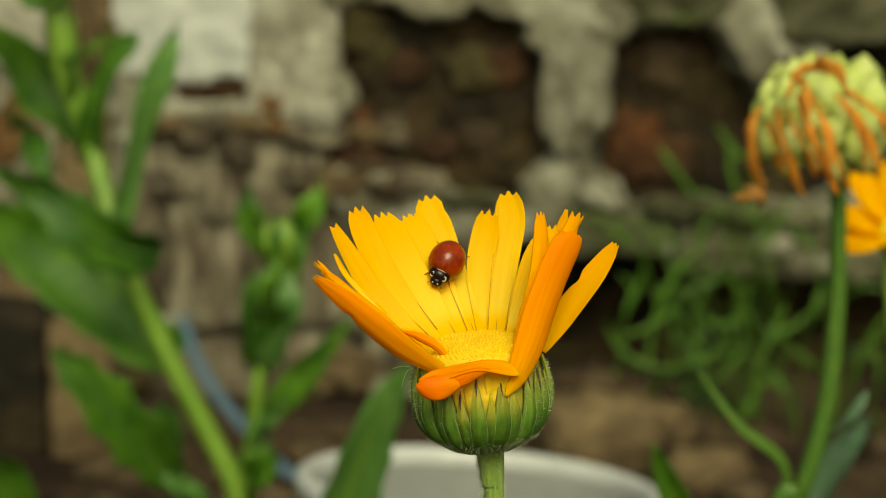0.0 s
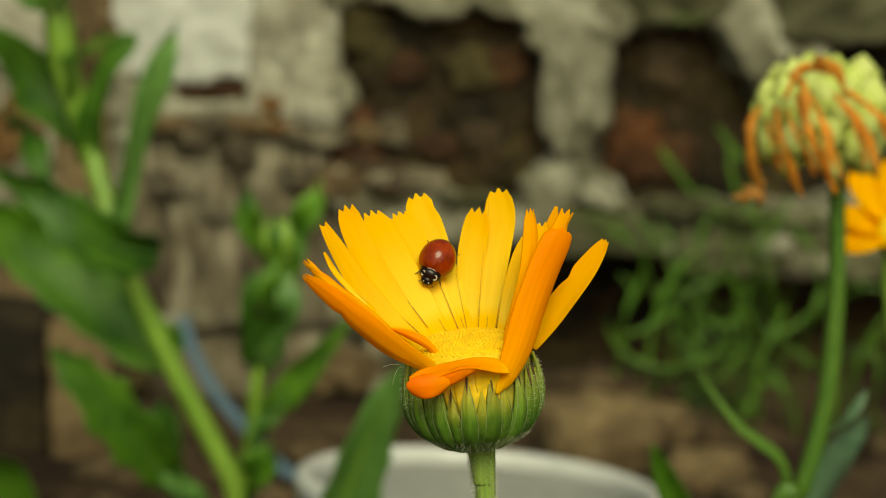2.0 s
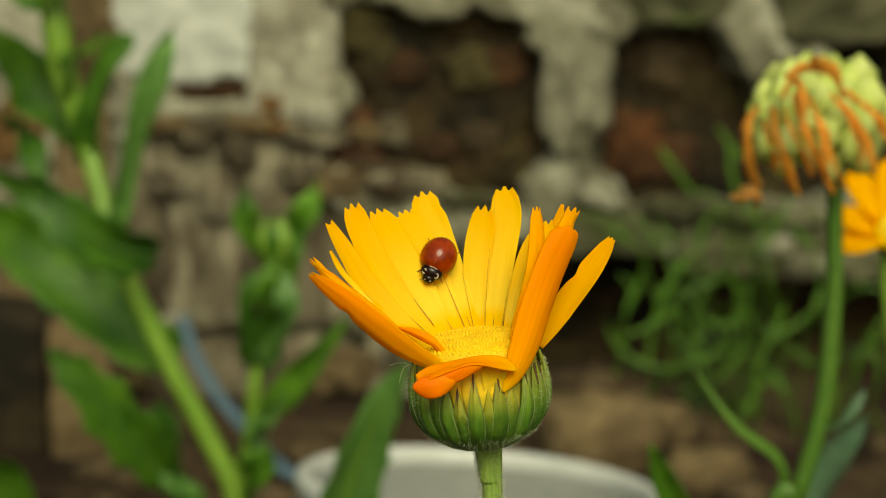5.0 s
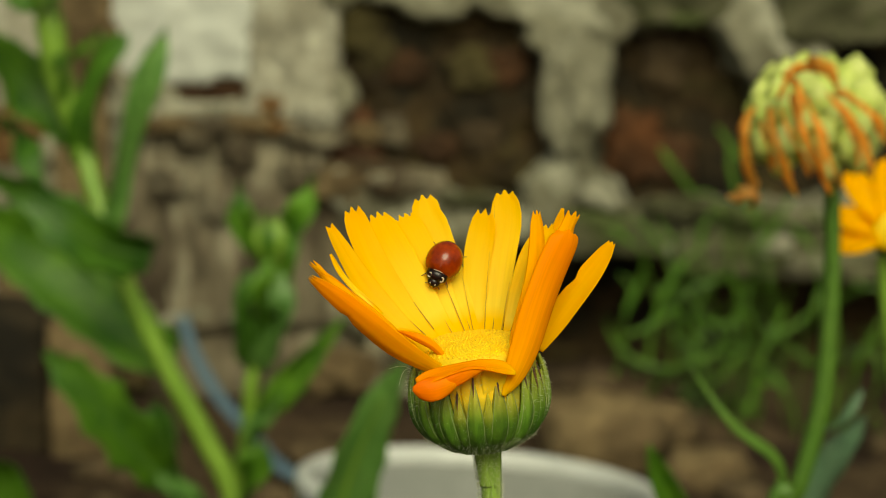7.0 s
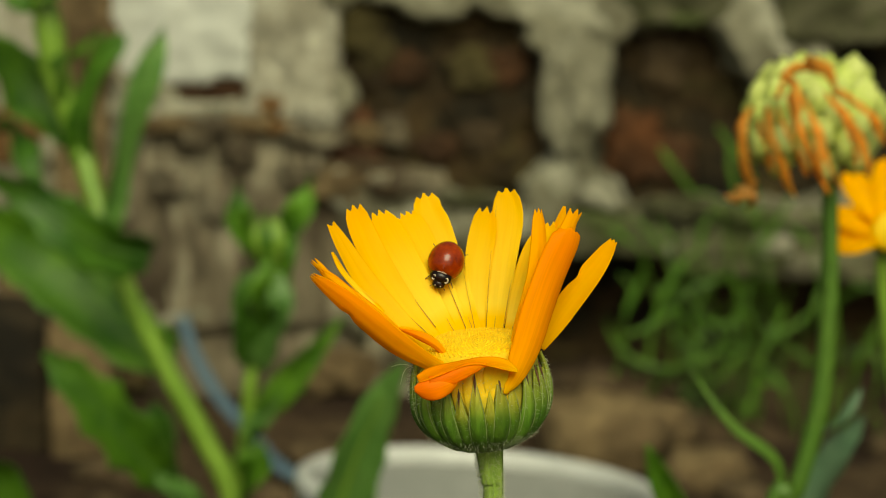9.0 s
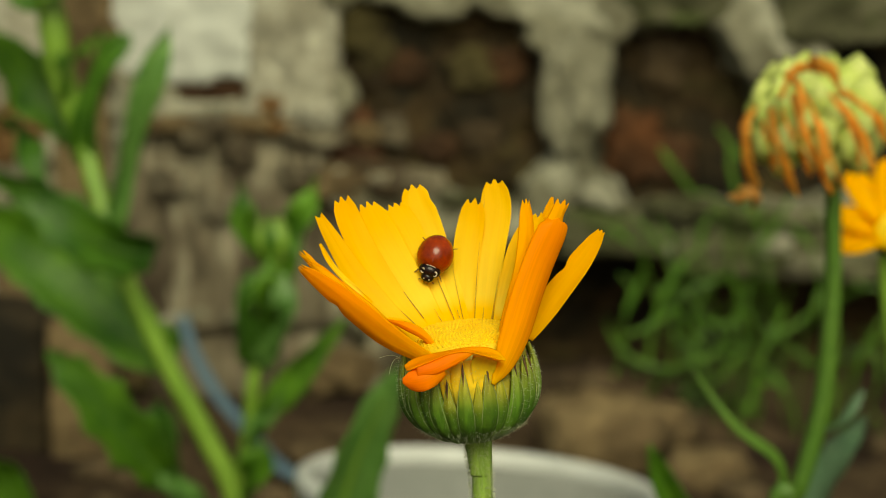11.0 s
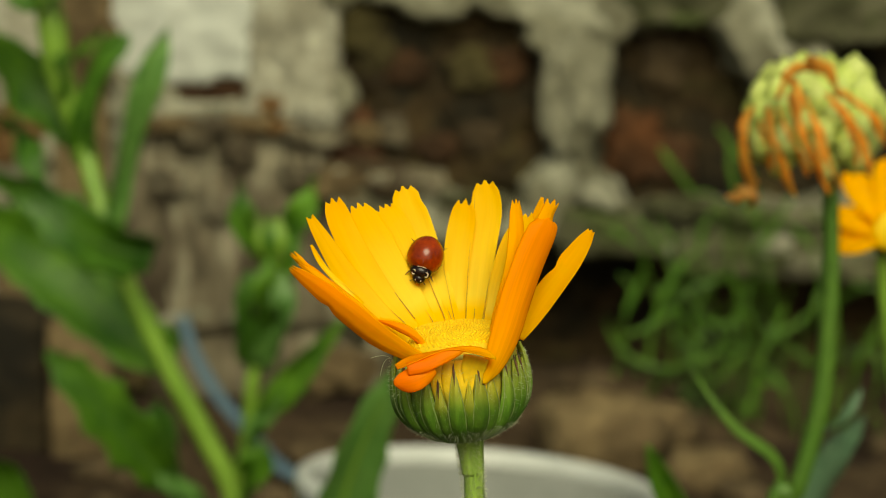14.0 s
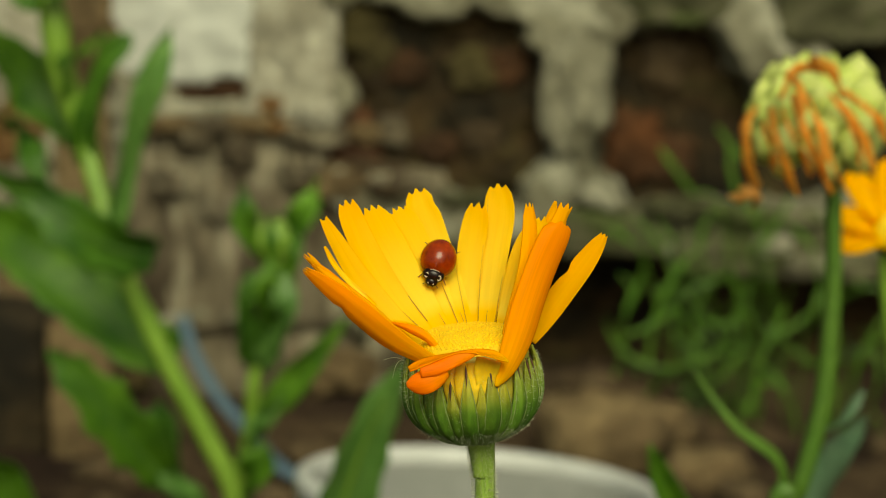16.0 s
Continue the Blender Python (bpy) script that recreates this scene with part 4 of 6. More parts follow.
# arching weed leaves: the end that rises from the ground, the way, the tip; width in millimetres
WEED_LEAVES = [
    ([(0.1043, 1.0300, 0.0392), (0.1053, 1.0300, 0.0540), (0.1115, 1.0300, 0.0745), (0.1226, 1.0300, 0.0920), (0.1365, 1.0300, 0.1051)], 6.5),
    ([(0.0910, 1.0400, 0.0545), (0.0943, 1.0400, 0.0663), (0.0998, 1.0400, 0.0796), (0.1053, 1.0400, 0.0957)], 6.0),
    ([(0.1188, 1.0300, 0.0672), (0.1067, 1.0200, 0.0616), (0.0977, 1.0200, 0.0570), (0.0883, 1.0200, 0.0564)], 5.0),
    ([(0.1480, 1.0400, 0.0810), (0.1342, 1.0300, 0.0803), (0.1201, 1.0300, 0.0745), (0.1074, 1.0300, 0.0628)], 5.5),
    ([(0.1274, 1.0300, 0.0628), (0.1379, 1.0200, 0.0608), (0.1492, 1.0200, 0.0628), (0.1590, 1.0200, 0.0675)], 7.0),
    ([(0.1477, 1.0300, 0.0475), (0.1283, 1.0200, 0.0418), (0.1085, 1.0200, 0.0382), (0.0856, 1.0200, 0.0482)], 6.5),
    ([(0.1329, 1.0200, 0.0271), (0.1298, 1.0200, 0.0418), (0.1196, 1.0200, 0.0520), (0.1110, 1.0200, 0.0579)], 5.0),
    ([(0.1452, 1.0100, 0.0062), (0.1533, 1.0100, 0.0224), (0.1558, 1.0100, 0.0385), (0.1541, 1.0100, 0.0516)], 6.5),
    ([(0.1556, 1.0200, 0.0300), (0.1642, 1.0200, 0.0520), (0.1776, 1.0200, 0.0608), (0.1901, 1.0200, 0.0724)], 7.0),
    ([(0.1968, 1.0300, 0.0333), (0.1838, 1.0200, 0.0418), (0.1737, 1.0200, 0.0500), (0.1663, 1.0200, 0.0608)], 6.0),
    ([(0.1253, 1.0300, 0.0214), (0.1399, 1.0200, 0.0335), (0.1509, 1.0200, 0.0491), (0.1591, 1.0200, 0.0651)], 5.5),
    ([(0.1609, 1.0400, 0.0187), (0.1627, 1.0300, 0.0422), (0.1697, 1.0300, 0.0598), (0.1756, 1.0300, 0.0774)], 5.5),
    ([(0.2044, 1.0300, 0.0199), (0.2094, 1.0200, 0.0418), (0.2169, 1.0200, 0.0579), (0.2255, 1.0200, 0.0710)], 6.5),
    ([(0.2001, 1.0400, 0.0663), (0.2084, 1.0300, 0.0760), (0.2183, 1.0300, 0.0774), (0.2298, 1.0300, 0.0745)], 5.0),
    ([(0.1759, 1.0200, 0.0182), (0.1714, 1.0200, 0.0271), (0.1646, 1.0200, 0.0359), (0.1596, 1.0200, 0.0418)], 5.5),
    ([(0.1059, 1.0400, 0.0187), (0.1136, 1.0300, 0.0318), (0.1235, 1.0300, 0.0392), (0.1364, 1.0300, 0.0422)], 5.0),
    ([(0.1364, 1.0300, 0.0422), (0.1423, 1.0200, 0.0520), (0.1464, 1.0200, 0.0622), (0.1433, 1.0200, 0.0739)], 5.0),
    ([(0.1833, 1.0400, 0.0485), (0.1874, 1.0300, 0.0628), (0.1899, 1.0300, 0.0745), (0.1982, 1.0300, 0.0833)], 5.0),
    ([(0.1174, 1.0500, 0.0758), (0.1200, 1.0500, 0.0877), (0.1155, 1.0500, 0.0995), (0.1081, 1.0500, 0.1097)], 5.0),
    ([(0.2175, 1.0300, 0.0155), (0.2197, 1.0200, 0.0329), (0.2178, 1.0200, 0.0476), (0.2103, 1.0200, 0.0593)], 6.0),
    ([(0.1007, 1.0500, 0.0281), (0.0947, 1.0500, 0.0386), (0.0874, 1.0500, 0.0461), (0.0829, 1.0500, 0.0580)], 4.5),
    ([(0.1613, 1.0500, 0.0491), (0.1552, 1.0500, 0.0640), (0.1578, 1.0500, 0.0758), (0.1619, 1.0500, 0.0862)], 4.5),
    ([(0.1324, 1.0500, 0.0461), (0.1293, 1.0500, 0.0580), (0.1334, 1.0500, 0.0699), (0.1418, 1.0500, 0.0818)], 5.0),
]


def make_weeds():
    rnd = random.Random(21)
    low, leaves = [], []
    for k in range(9):
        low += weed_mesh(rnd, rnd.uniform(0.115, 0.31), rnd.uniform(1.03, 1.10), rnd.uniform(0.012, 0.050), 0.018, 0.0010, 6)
    for k, (pts, w) in enumerate(WEED_LEAVES):
        face = (rnd.uniform(-0.5, 0.5), -0.7, rnd.uniform(0.1, 0.8))
        leaves.append(blade(pts, 0.00046 * w, [0.45, 0.7, 0.9, 1, 1, 0.9, 0.7, 0.4, 0.1], face, 0.25, 0.0005, 20, 5, 0.001, seed=k))
        foot = Vector((pts[0][0] + rnd.uniform(-0.006, 0.006), pts[0][1] + 0.004, 0))
        foot.z = ground_height(foot.x, foot.y) - 0.003
        leaves.append(tube([foot, (Vector(pts[0]) + foot) * 0.5 + Vector((0.003, 0, 0)), pts[0], pts[1]], [0.0008, 0.0007, 0.0007, 0.0005], 14, 5))
        # short side leaflets
        way = spline(pts, 9)
        for m in (4,):
            g = way[m]
            d = Vector((rnd.choice((-1, 1)) * rnd.uniform(0.004, 0.012), rnd.uniform(-0.006, 0.004), rnd.uniform(-0.002, 0.012)))
            leaves.append(blade([g, g + d * 0.5 + Vector((0, 0, 0.001)), g + d], 0.00034 * w, LANCE, face, 0.2, 0.0004, 8, 3))
    tagged(part("undergrowth", join(*low), UNDERGROWTH), "dense low green weeds, coloured dark for the shade of the wall", "weeds", kind="stuff")
    tagged(part("feathery_weeds", join(*leaves), WEED), "feathery green weeds before the foot of the wall", "weeds", kind="stuff")


make_weeds()


def make_sprigs():
    for pts in ([(0.1392, 1.0300, 0.1152), (0.1248, 1.0300, 0.1267), (0.1118, 1.0300, 0.1440), (0.1083, 1.0300, 0.1491)], [(0.1558, 1.0300, 0.1296), (0.1456, 1.0300, 0.1468), (0.1368, 1.0300, 0.1597)],
                [(0.1596, 1.0200, 0.1028), (0.1449, 1.0200, 0.1315), (0.1416, 1.0200, 0.1543)],
                [(0.1149, 1.0400, 0.0869), (0.1076, 1.0400, 0.0986), (0.0974, 1.0400, 0.1117)], [(0.1321, 1.0400, 0.0884), (0.1298, 1.0400, 0.1015), (0.1364, 1.0400, 0.1155)], [(0.1895, 1.0400, 0.0869), (0.1848, 1.0400, 0.0986), (0.1746, 1.0400, 0.1088)],
                [(0.1565, 1.0400, 0.0869), (0.1634, 1.0400, 0.0986), (0.1756, 1.0400, 0.1219)], [(0.1027, 1.0500, 0.0877), (0.0939, 1.0500, 0.0980), (0.0838, 1.0500, 0.1053)]):
        low = Vector((pts[0][0] + 0.020, pts[0][1], ground_height(pts[0][0], 1.03) - 0.003))
        tagged(part("weed_sprig", tube([low] + pts, [0.0003, 0.0004, 0.0008, 0.0018, 0.0017, 0.0008], 24, 6), WEED, origin=low), "thin green weed sprig growing before the wall", "weed", "weed sprigs")


make_sprigs()


def make_clods():
    rnd = random.Random(31)
    for k in range(70):
        x, y = rnd.uniform(-0.27, 0.27), rnd.uniform(0.86, 1.07)
        s = rnd.uniform(0.003, 0.012)
        tagged(part("soil_clod", lump((x, y, ground_height(x, y) + s * 0.25), (s, s, s * 0.7), k, 0.3, 2), CLOD, origin=(x, y, ground_height(x, y))),
               "rough brown clod of dry earth", "clod", "clods by the wall")


make_clods()


def make_stones():
    for k, (x, y, s) in enumerate([(0.078, 0.985, 0.034), (0.128, 0.950, 0.020), (0.104, 1.000, 0.020)]):
        z = ground_height(x, y)
        tagged(part("field_stone", lump((x, y, z + s * 0.25), (s, s * 0.8, s * 0.62), 60 + k, 0.22, 4, 0.25, 1.6, 0.06), TAN_STONE, origin=(x, y, z)),
               "weathered tan stone lying on the soil", "stone", "stones by the wall")


make_stones()


def make_loose_bricks():
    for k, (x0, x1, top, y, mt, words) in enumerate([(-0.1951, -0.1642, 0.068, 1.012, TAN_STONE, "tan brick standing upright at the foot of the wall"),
                                                     (-0.2373, -0.1968, 0.070, 1.024, BLACKISH_BRICK, "near-black brick standing upright at the foot of the wall")]):
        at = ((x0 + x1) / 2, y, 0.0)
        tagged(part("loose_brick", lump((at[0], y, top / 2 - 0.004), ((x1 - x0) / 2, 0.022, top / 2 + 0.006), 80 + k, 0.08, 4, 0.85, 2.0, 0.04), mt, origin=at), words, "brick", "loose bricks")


make_loose_bricks()

# ---- the marigold ----
FLOWER_AT = (0.0075, 0.0, 0.0)
AXIS = Vector((0.0047, 0.0000, 0.3143))


def make_marigold():
    fl = thing("marigold", FLOWER_AT, "open yellow-orange marigold flower with a green hairy involucre", "flower")
    rnd = random.Random(3)
    part("stem", tube([FLOWER_AT, (0.0070, 0.0, 0.15), (0.00656, 0.00000, 0.28187), (0.00633, 0.00000, 0.28528), (0.00603, 0.00000, 0.28793), (0.00588, 0.00000, 0.28982), (0.00573, 0.00000, 0.29072)],
                      [0.0018, 0.0017, 0.00128, 0.00132, 0.00142, 0.00166, 0.00230], 60, 16, 0.05, 7), STEM, fl)
    # axis of the head
    foot = Vector((0.0054, 0.0000, 0.2903))
    crown = Vector((0.0046, 0.0000, 0.3029))
    ax = (crown - foot).normalized()
    ex = (Vector((1, 0, 0)) - ax * ax.x).normalized()
    ey = ax.cross(ex)
    H = (crown - foot).length
    prof = [(0.0, 0.0020), (0.03, 0.0033), (0.08, 0.0047), (0.16, 0.0062), (0.28, 0.0075), (0.42, 0.0083), (0.56, 0.0086), (0.72, 0.0085), (0.88, 0.0081), (1.0, 0.0077)]

    def radius(h):
        for (a, ra), (b, rb) in zip(prof, prof[1:]):
            if h <= b:
                return ra + (rb - ra) * (h - a) / (b - a)
        return prof[-1][1]

    def on(angle, h, extra=0.0):
        return foot + ax * (H * h) + (ex * math.cos(angle) + ey * math.sin(angle)) * (radius(min(h, 1)) + extra)
    v, f = [], []
    rows, ring = 22, 56
    for i in range(rows):
        h = i / (rows - 1)
        for j in range(ring):
            v.append(on(2 * math.pi * j / ring, h, -0.0005))
    for i in range(rows - 1):
        for j in range(ring):
            k = (j + 1) % ring
            f.append((i * ring + j, i * ring + k, (i + 1) * ring + k, (i + 1) * ring + j))
    v.append(foot)
    for j in range(ring):
        f.append((len(v) - 1, (j + 1) % ring, j))
    v.append(crown - ax * 0.001)
    for j in range(ring):
        f.append((len(v) - 1, (rows - 1) * ring + j, (rows - 1) * ring + (j + 1) % ring))
    part("receptacle", (v, f), CUP, fl, "yellow-green cup inside the bracts")
    # bracts: keeled scales round the cup, with pale margins and dark tips
    nb = 30
    for k in range(nb):
        a = 2 * math.pi * (k + 0.25 * rnd.uniform(-1, 1)) / nb
        inner = k % 2
        front = math.exp(-(((a - 1.5 * math.pi) / 0.55) ** 2))
        top = 0.86 + rnd.uniform(-0.06, 0.08) + (0.08 if not inner else 0) - 0.12 * front
        deep = 0.0 if inner else 0.0002
        pts = [on(a, 0.005, deep), on(a, 0.05, 0.0005 + deep), on(a, 0.22, 0.0005 + deep), on(a, 0.45, 0.0004 + deep), on(a, 0.75 * top, 0.0002 + deep), on(a, top, 0.0001)]
        mid = on(a, 0.5)
        out = (mid - (foot + ax * (H * 0.5))).normalized()
        w = rnd.uniform(0.0025, 0.0029) if inner else rnd.uniform(0.0025, 0.0030)
        b = part("bract", blade(pts, w, [0.60, 0.90, 1, 1, 0.98, 0.93, 0.84, 0.70, 0.52, 0.30, 0.04], out, -0.24, 0.0003, 26, 10, seed=k, ridge=0.00004), BRACT_YELLOW if front > 0.45 else BRACT, fl)
        if not inner or k % 4 == 1:
            part("margin", join(*[tube([on(a + s * 0.125 * m0, hh, 0.00028 + deep) for hh, m0 in ((0.10, 0.80), (0.25, 1.0), (0.42, 0.95), (0.66 * top, 0.72), (top * 0.90, 0.26))],
                                       [0.00003, 0.00005, 0.00005, 0.00004, 0.00002], 14, 5) for s in (-1, 1)]), BRACT_EDGE, b, "pale green margin")
        if -2.75 < a - 2 * math.pi < -0.35 and (not inner or k % 3 == 0):
            part("tip", blade([on(a, top * 0.80, 0.0005), on(a, top * 0.94, 0.0005), on(a, top * 1.05, 0.0004)], 0.00030, [0.1, 0.5, 1, 0.8, 0.1], out, -0.2, 0.0001, 10, 4), BRACT_TIP, b, "dark brown tip")
    # fine white hairs on the cup and the stem
    hairs = []
    for _ in range(3600):
        a, h = rnd.uniform(0, 6.283), rnd.uniform(0.02, 0.90)
        p0 = on(a, h, 0.0004)
        d = (on(a, h, 0.001) - on(a, h)).normalized() + Vector((rnd.uniform(-.3, .3), rnd.uniform(-.3, .3), rnd.uniform(-.4, .3)))
        ln = rnd.uniform(0.00014, 0.00046)
        hairs.append(tube([p0, p0 + d * ln * 0.6, p0 + d * ln], [0.000016, 0.000012, 0.000006], 3, 3))
    for _ in range(1600):
        a, h = rnd.uniform(0, 6.283), rnd.uniform(0.01, 0.22)
        p0 = on(a, h, 0.0006)
        d = (on(a, h, 0.001) - on(a, h)).normalized() + Vector((rnd.uniform(-.4, .4), rnd.uniform(-.4, .4), rnd.uniform(-.9, -.1)))
        ln = rnd.uniform(0.00018, 0.00050)
        hairs.append(tube([p0, p0 + d * ln * 0.6, p0 + d * ln], [0.000016, 0.000012, 0.000006], 3, 3))
    sp = spline([(0.00656, 0.00000, 0.28187), (0.00633, 0.00000, 0.28528), (0.00603, 0.00000, 0.28793), (0.00588, 0.00000, 0.28982)], 60)
    for _ in range(1500):
        p0 = rnd.choice(sp) + Vector((0, 0, rnd.uniform(-0.0002, 0.0002)))
        a = rnd.uniform(0, 6.283)
        d = Vector((math.cos(a), math.sin(a), rnd.uniform(-0.5, 0.2)))
        p1 = p0 + Vector((d.x, d.y, 0)).normalized() * 0.00139
        ln = rnd.uniform(0.0002, 0.0006)
        hairs.append(tube([p1, p1 + d * ln * 0.6, p1 + d * ln], [0.000020, 0.000015, 0.000008], 3, 3))
    tagged(part("hairs", join(*hairs), HAIR, fl, "fine pale hairs"), kind="stuff")
    # the disc of small florets
    dc = crown + ax * 0.0002
    part("disc", lathe_on(dc, ex, ey, ax, [(0.0072, -0.001), (0.0070, 0.0006), (0.0058, 0.0013), (0.0035, 0.0016), (0.0003, 0.0016)]), DISC, fl, "yellow disc")
    fm = []
    for k in range(720):
        r = 0.0069 * math.sqrt((k + 0.5) / 720)
        a = k * 2.39996
        rise = 0.0016 - 0.0003 * max(0, r - 0.0035) / 0.0023 - 0.0005 * max(0, r - 0.0058) / 0.0012
        q = dc + ex * (r * math.cos(a)) + ey * (r * math.sin(a)) + ax * rise
        s = rnd.uniform(0.00014, 0.00022)
        d = ax + (ex * math.cos(a) + ey * math.sin(a)) * 0.3 * (r / 0.007)
        fm.append(tube([q - d * 0.0004, q + d * s * 0.2, q + d * s * rnd.uniform(0.4, 0.9)], [s, s, s * 0.5], 5, 6))
    tagged(part("floret_crowd", join(*fm), DISC, fl, "tiny crowded yellow florets"), kind="stuff")
    # ray petals
    def inward(p):
        return AXIS - p

    def open_face(p):
        return (AXIS - p).normalized() * 0.45 + Vector((0, -0.80, 0.40))

    def away(p):
        return (AXIS - p).normalized() * 0.5 + Vector((0, 0.9, 0.1))

    wide_tip = [0.50, 0.62, 0.74, 0.84, 0.92, 0.97, 1.0, 1.0, 0.95, 0.82, 0.52]
    slim_tip = [0.45, 0.62, 0.78, 0.92, 1.0, 1.0, 0.96, 0.86, 0.72, 0.54, 0.32]
    rays = [
        # base to tip; width; outline; cup; teeth and their depth; the face it turns; hollows; colours of its two faces
        ([(0.00425, 0.00600, 0.30328), (0.00222, 0.01050, 0.30826), (0.00007, 0.01350, 0.31366), (-0.00134, 0.01480, 0.31734), (-0.00231, 0.01580, 0.32032)], 61, wide_tip, 0.06, 2, 58, open_face, ((1, 0.80, 0.06, 0.12),), 0),
        ([(0.00278, 0.00550, 0.30325), (0.00044, 0.00900, 0.30747), (-0.00192, 0.01130, 0.31186), (-0.00355, 0.01220, 0.31545), (-0.00488, 0.01280, 0.31842)], 66, wide_tip, 0.05, 3, 54, open_face, (), 0),
        ([(0.00117, 0.00500, 0.30308), (-0.00198, 0.00750, 0.30744), (-0.00500, 0.00920, 0.31195), (-0.00690, 0.00980, 0.31520), (-0.00851, 0.01020, 0.31909)], 78, wide_tip, 0.05, 3, 75, open_face, ((-1, 0.9, 0.06, 0.2),), 0),
        ([(-0.00066, 0.00400, 0.30332), (-0.00453, 0.00580, 0.30746), (-0.00789, 0.00700, 0.31221), (-0.01015, 0.00800, 0.31670), (-0.01139, 0.00860, 0.32022)], 52, wide_tip, 0.08, 2, 70, open_face, (), 4),
        ([(-0.00138, 0.00280, 0.30317), (-0.00581, 0.00360, 0.30671), (-0.00958, 0.00440, 0.31077), (-0.01232, 0.00500, 0.31524), (-0.01420, 0.00550, 0.31855)], 42, slim_tip, 0.08, 1, 55, open_face, (), 4),
        ([(-0.00732, -0.00040, 0.30811), (-0.00947, 0.00000, 0.30985), (-0.01134, 0.00040, 0.31160), (-0.01278, 0.00100, 0.31345), (-0.01385, 0.00140, 0.31550)], 12, slim_tip, 0.3, 0, 0, open_face, (), 0),
        ([(-0.00300, -0.00300, 0.30418), (-0.00685, -0.00240, 0.30667), (-0.01044, -0.00140, 0.30937), (-0.01331, -0.00060, 0.31190), (-0.01633, 0.00040, 0.31476)], 32, slim_tip, 0.15, 2, 95, away, ((-1, 0.86, 0.05, 0.3),), 1),
        ([(-0.00599, -0.00320, 0.30569), (-0.00969, -0.00260, 0.30863), (-0.01269, -0.00180, 0.31137), (-0.01527, -0.00100, 0.31375)], 30, slim_tip, 0.12, 2, 80, away, (), 1),
        ([(0.00057, -0.00520, 0.30151), (-0.00255, -0.00620, 0.30337), (-0.00580, -0.00600, 0.30536), (-0.00935, -0.00500, 0.30811), (-0.01292, -0.00360, 0.31091), (-0.01637, -0.00220, 0.31336)], 56,
         [0.40, 0.52, 0.68, 0.86, 0.98, 1.0, 0.94, 0.80, 0.66, 0.50, 0.26], 0.12, 3, 75, away, ((1, 0.70, 0.03, 0.25),), 2),
        ([(0.00114, -0.00400, 0.30193), (0.00000, -0.00460, 0.30384), (-0.00156, -0.00480, 0.30521), (-0.00355, -0.00440, 0.30614), (-0.00554, -0.00400, 0.30677)], 19, slim_tip, 0.30, 0, 0, away, (), 2),
        ([(0.00476, 0.00650, 0.30316), (0.00473, 0.01000, 0.30686), (0.00489, 0.01240, 0.31162), (0.00549, 0.01360, 0.31531), (0.00608, 0.01430, 0.31873)], 52, wide_tip, 0.06, 2, 70, open_face, (), 0),
        ([(0.00681, 0.00620, 0.30323), (0.00747, 0.01080, 0.30819), (0.00818, 0.01380, 0.31322), (0.00879, 0.01530, 0.31724), (0.00864, 0.01640, 0.32082)], 60, wide_tip, 0.06, 2, 54, open_face, (), 0),
        ([(0.00892, 0.00550, 0.30310), (0.01035, 0.00800, 0.30732), (0.01192, 0.00980, 0.31219), (0.01340, 0.01080, 0.31619)], 52, wide_tip, 0.06, 2, 50, open_face, (), 0),
        ([(0.01099, 0.00400, 0.30377), (0.01266, 0.00550, 0.31090), (0.01389, 0.00620, 0.31521), (0.01454, 0.00660, 0.31825)], 44, wide_tip, 0.10, 2, 75, open_face, (), 0),
        ([(0.01101, 0.00450, 0.30365), (0.01319, 0.00600, 0.31153), (0.01501, 0.00720, 0.31649), (0.01595, 0.00780, 0.32001)], 34, [0.6, 0.8, 1, 1, 0.95, 0.8, 0.6, 0.42, 0.15], 0.10, 0, 0, open_face, (), 3),
        ([(0.00957, -0.00300, 0.30256), (0.01099, -0.00220, 0.30824), (0.01221, -0.00100, 0.31309), (0.01251, 0.00020, 0.31722), (0.01238, 0.00140, 0.32106)], 42, [0.7, 0.9, 1.0, 1.0, 0.97, 0.90, 0.82, 0.76, 0.70, 0.62, 0.36], 0.12, 2, 56, away, (), 3),
        ([(0.01084, -0.00100, 0.30353), (0.01343, -0.00120, 0.31094), (0.01540, -0.00080, 0.31633), (0.01725, 0.00000, 0.32119)], 56, [0.7, 0.9, 1.0, 1.0, 0.95, 0.85, 0.72, 0.55, 0.42], 0.18, 2, 70, away, ((-1, 0.88, 0.08, 0.3),), 1),
        ([(0.00789, -0.00860, 0.29948), (0.00916, -0.00840, 0.30146), (0.01085, -0.00740, 0.30499), (0.01257, -0.00580, 0.30982), (0.01428, -0.00440, 0.31428), (0.01584, -0.00340, 0.31783), (0.01627, -0.00300, 0.31948)], 64,
         [0.10, 0.36, 0.62, 0.82, 0.94, 1.0, 1.0, 0.98, 0.92, 0.82, 0.60], 0.20, 2, 30, away, ((1, 0.93, 0.06, 0.12),), 2),
        ([(0.01269, 0.00040, 0.30303), (0.01485, 0.00100, 0.30652), (0.01771, 0.00140, 0.31049), (0.02001, 0.00200, 0.31360), (0.02211, 0.00280, 0.31667)], 50, [0.30, 0.55, 0.78, 0.95, 1.0, 1.0, 0.96, 0.86, 0.72, 0.56, 0.30], 0.10, 2, 30, open_face,
         ((-1, 0.56, 0.06, 0.26), (-1, 0.34, 0.08, -0.12)), 3),
        ([(0.00115, -0.00100, 0.30205), (-0.00100, -0.00180, 0.30314), (-0.00315, -0.00220, 0.30457), (-0.00543, -0.00200, 0.30614)], 56, slim_tip, 0.10, 0, 0, open_face, (), 0),
    ]
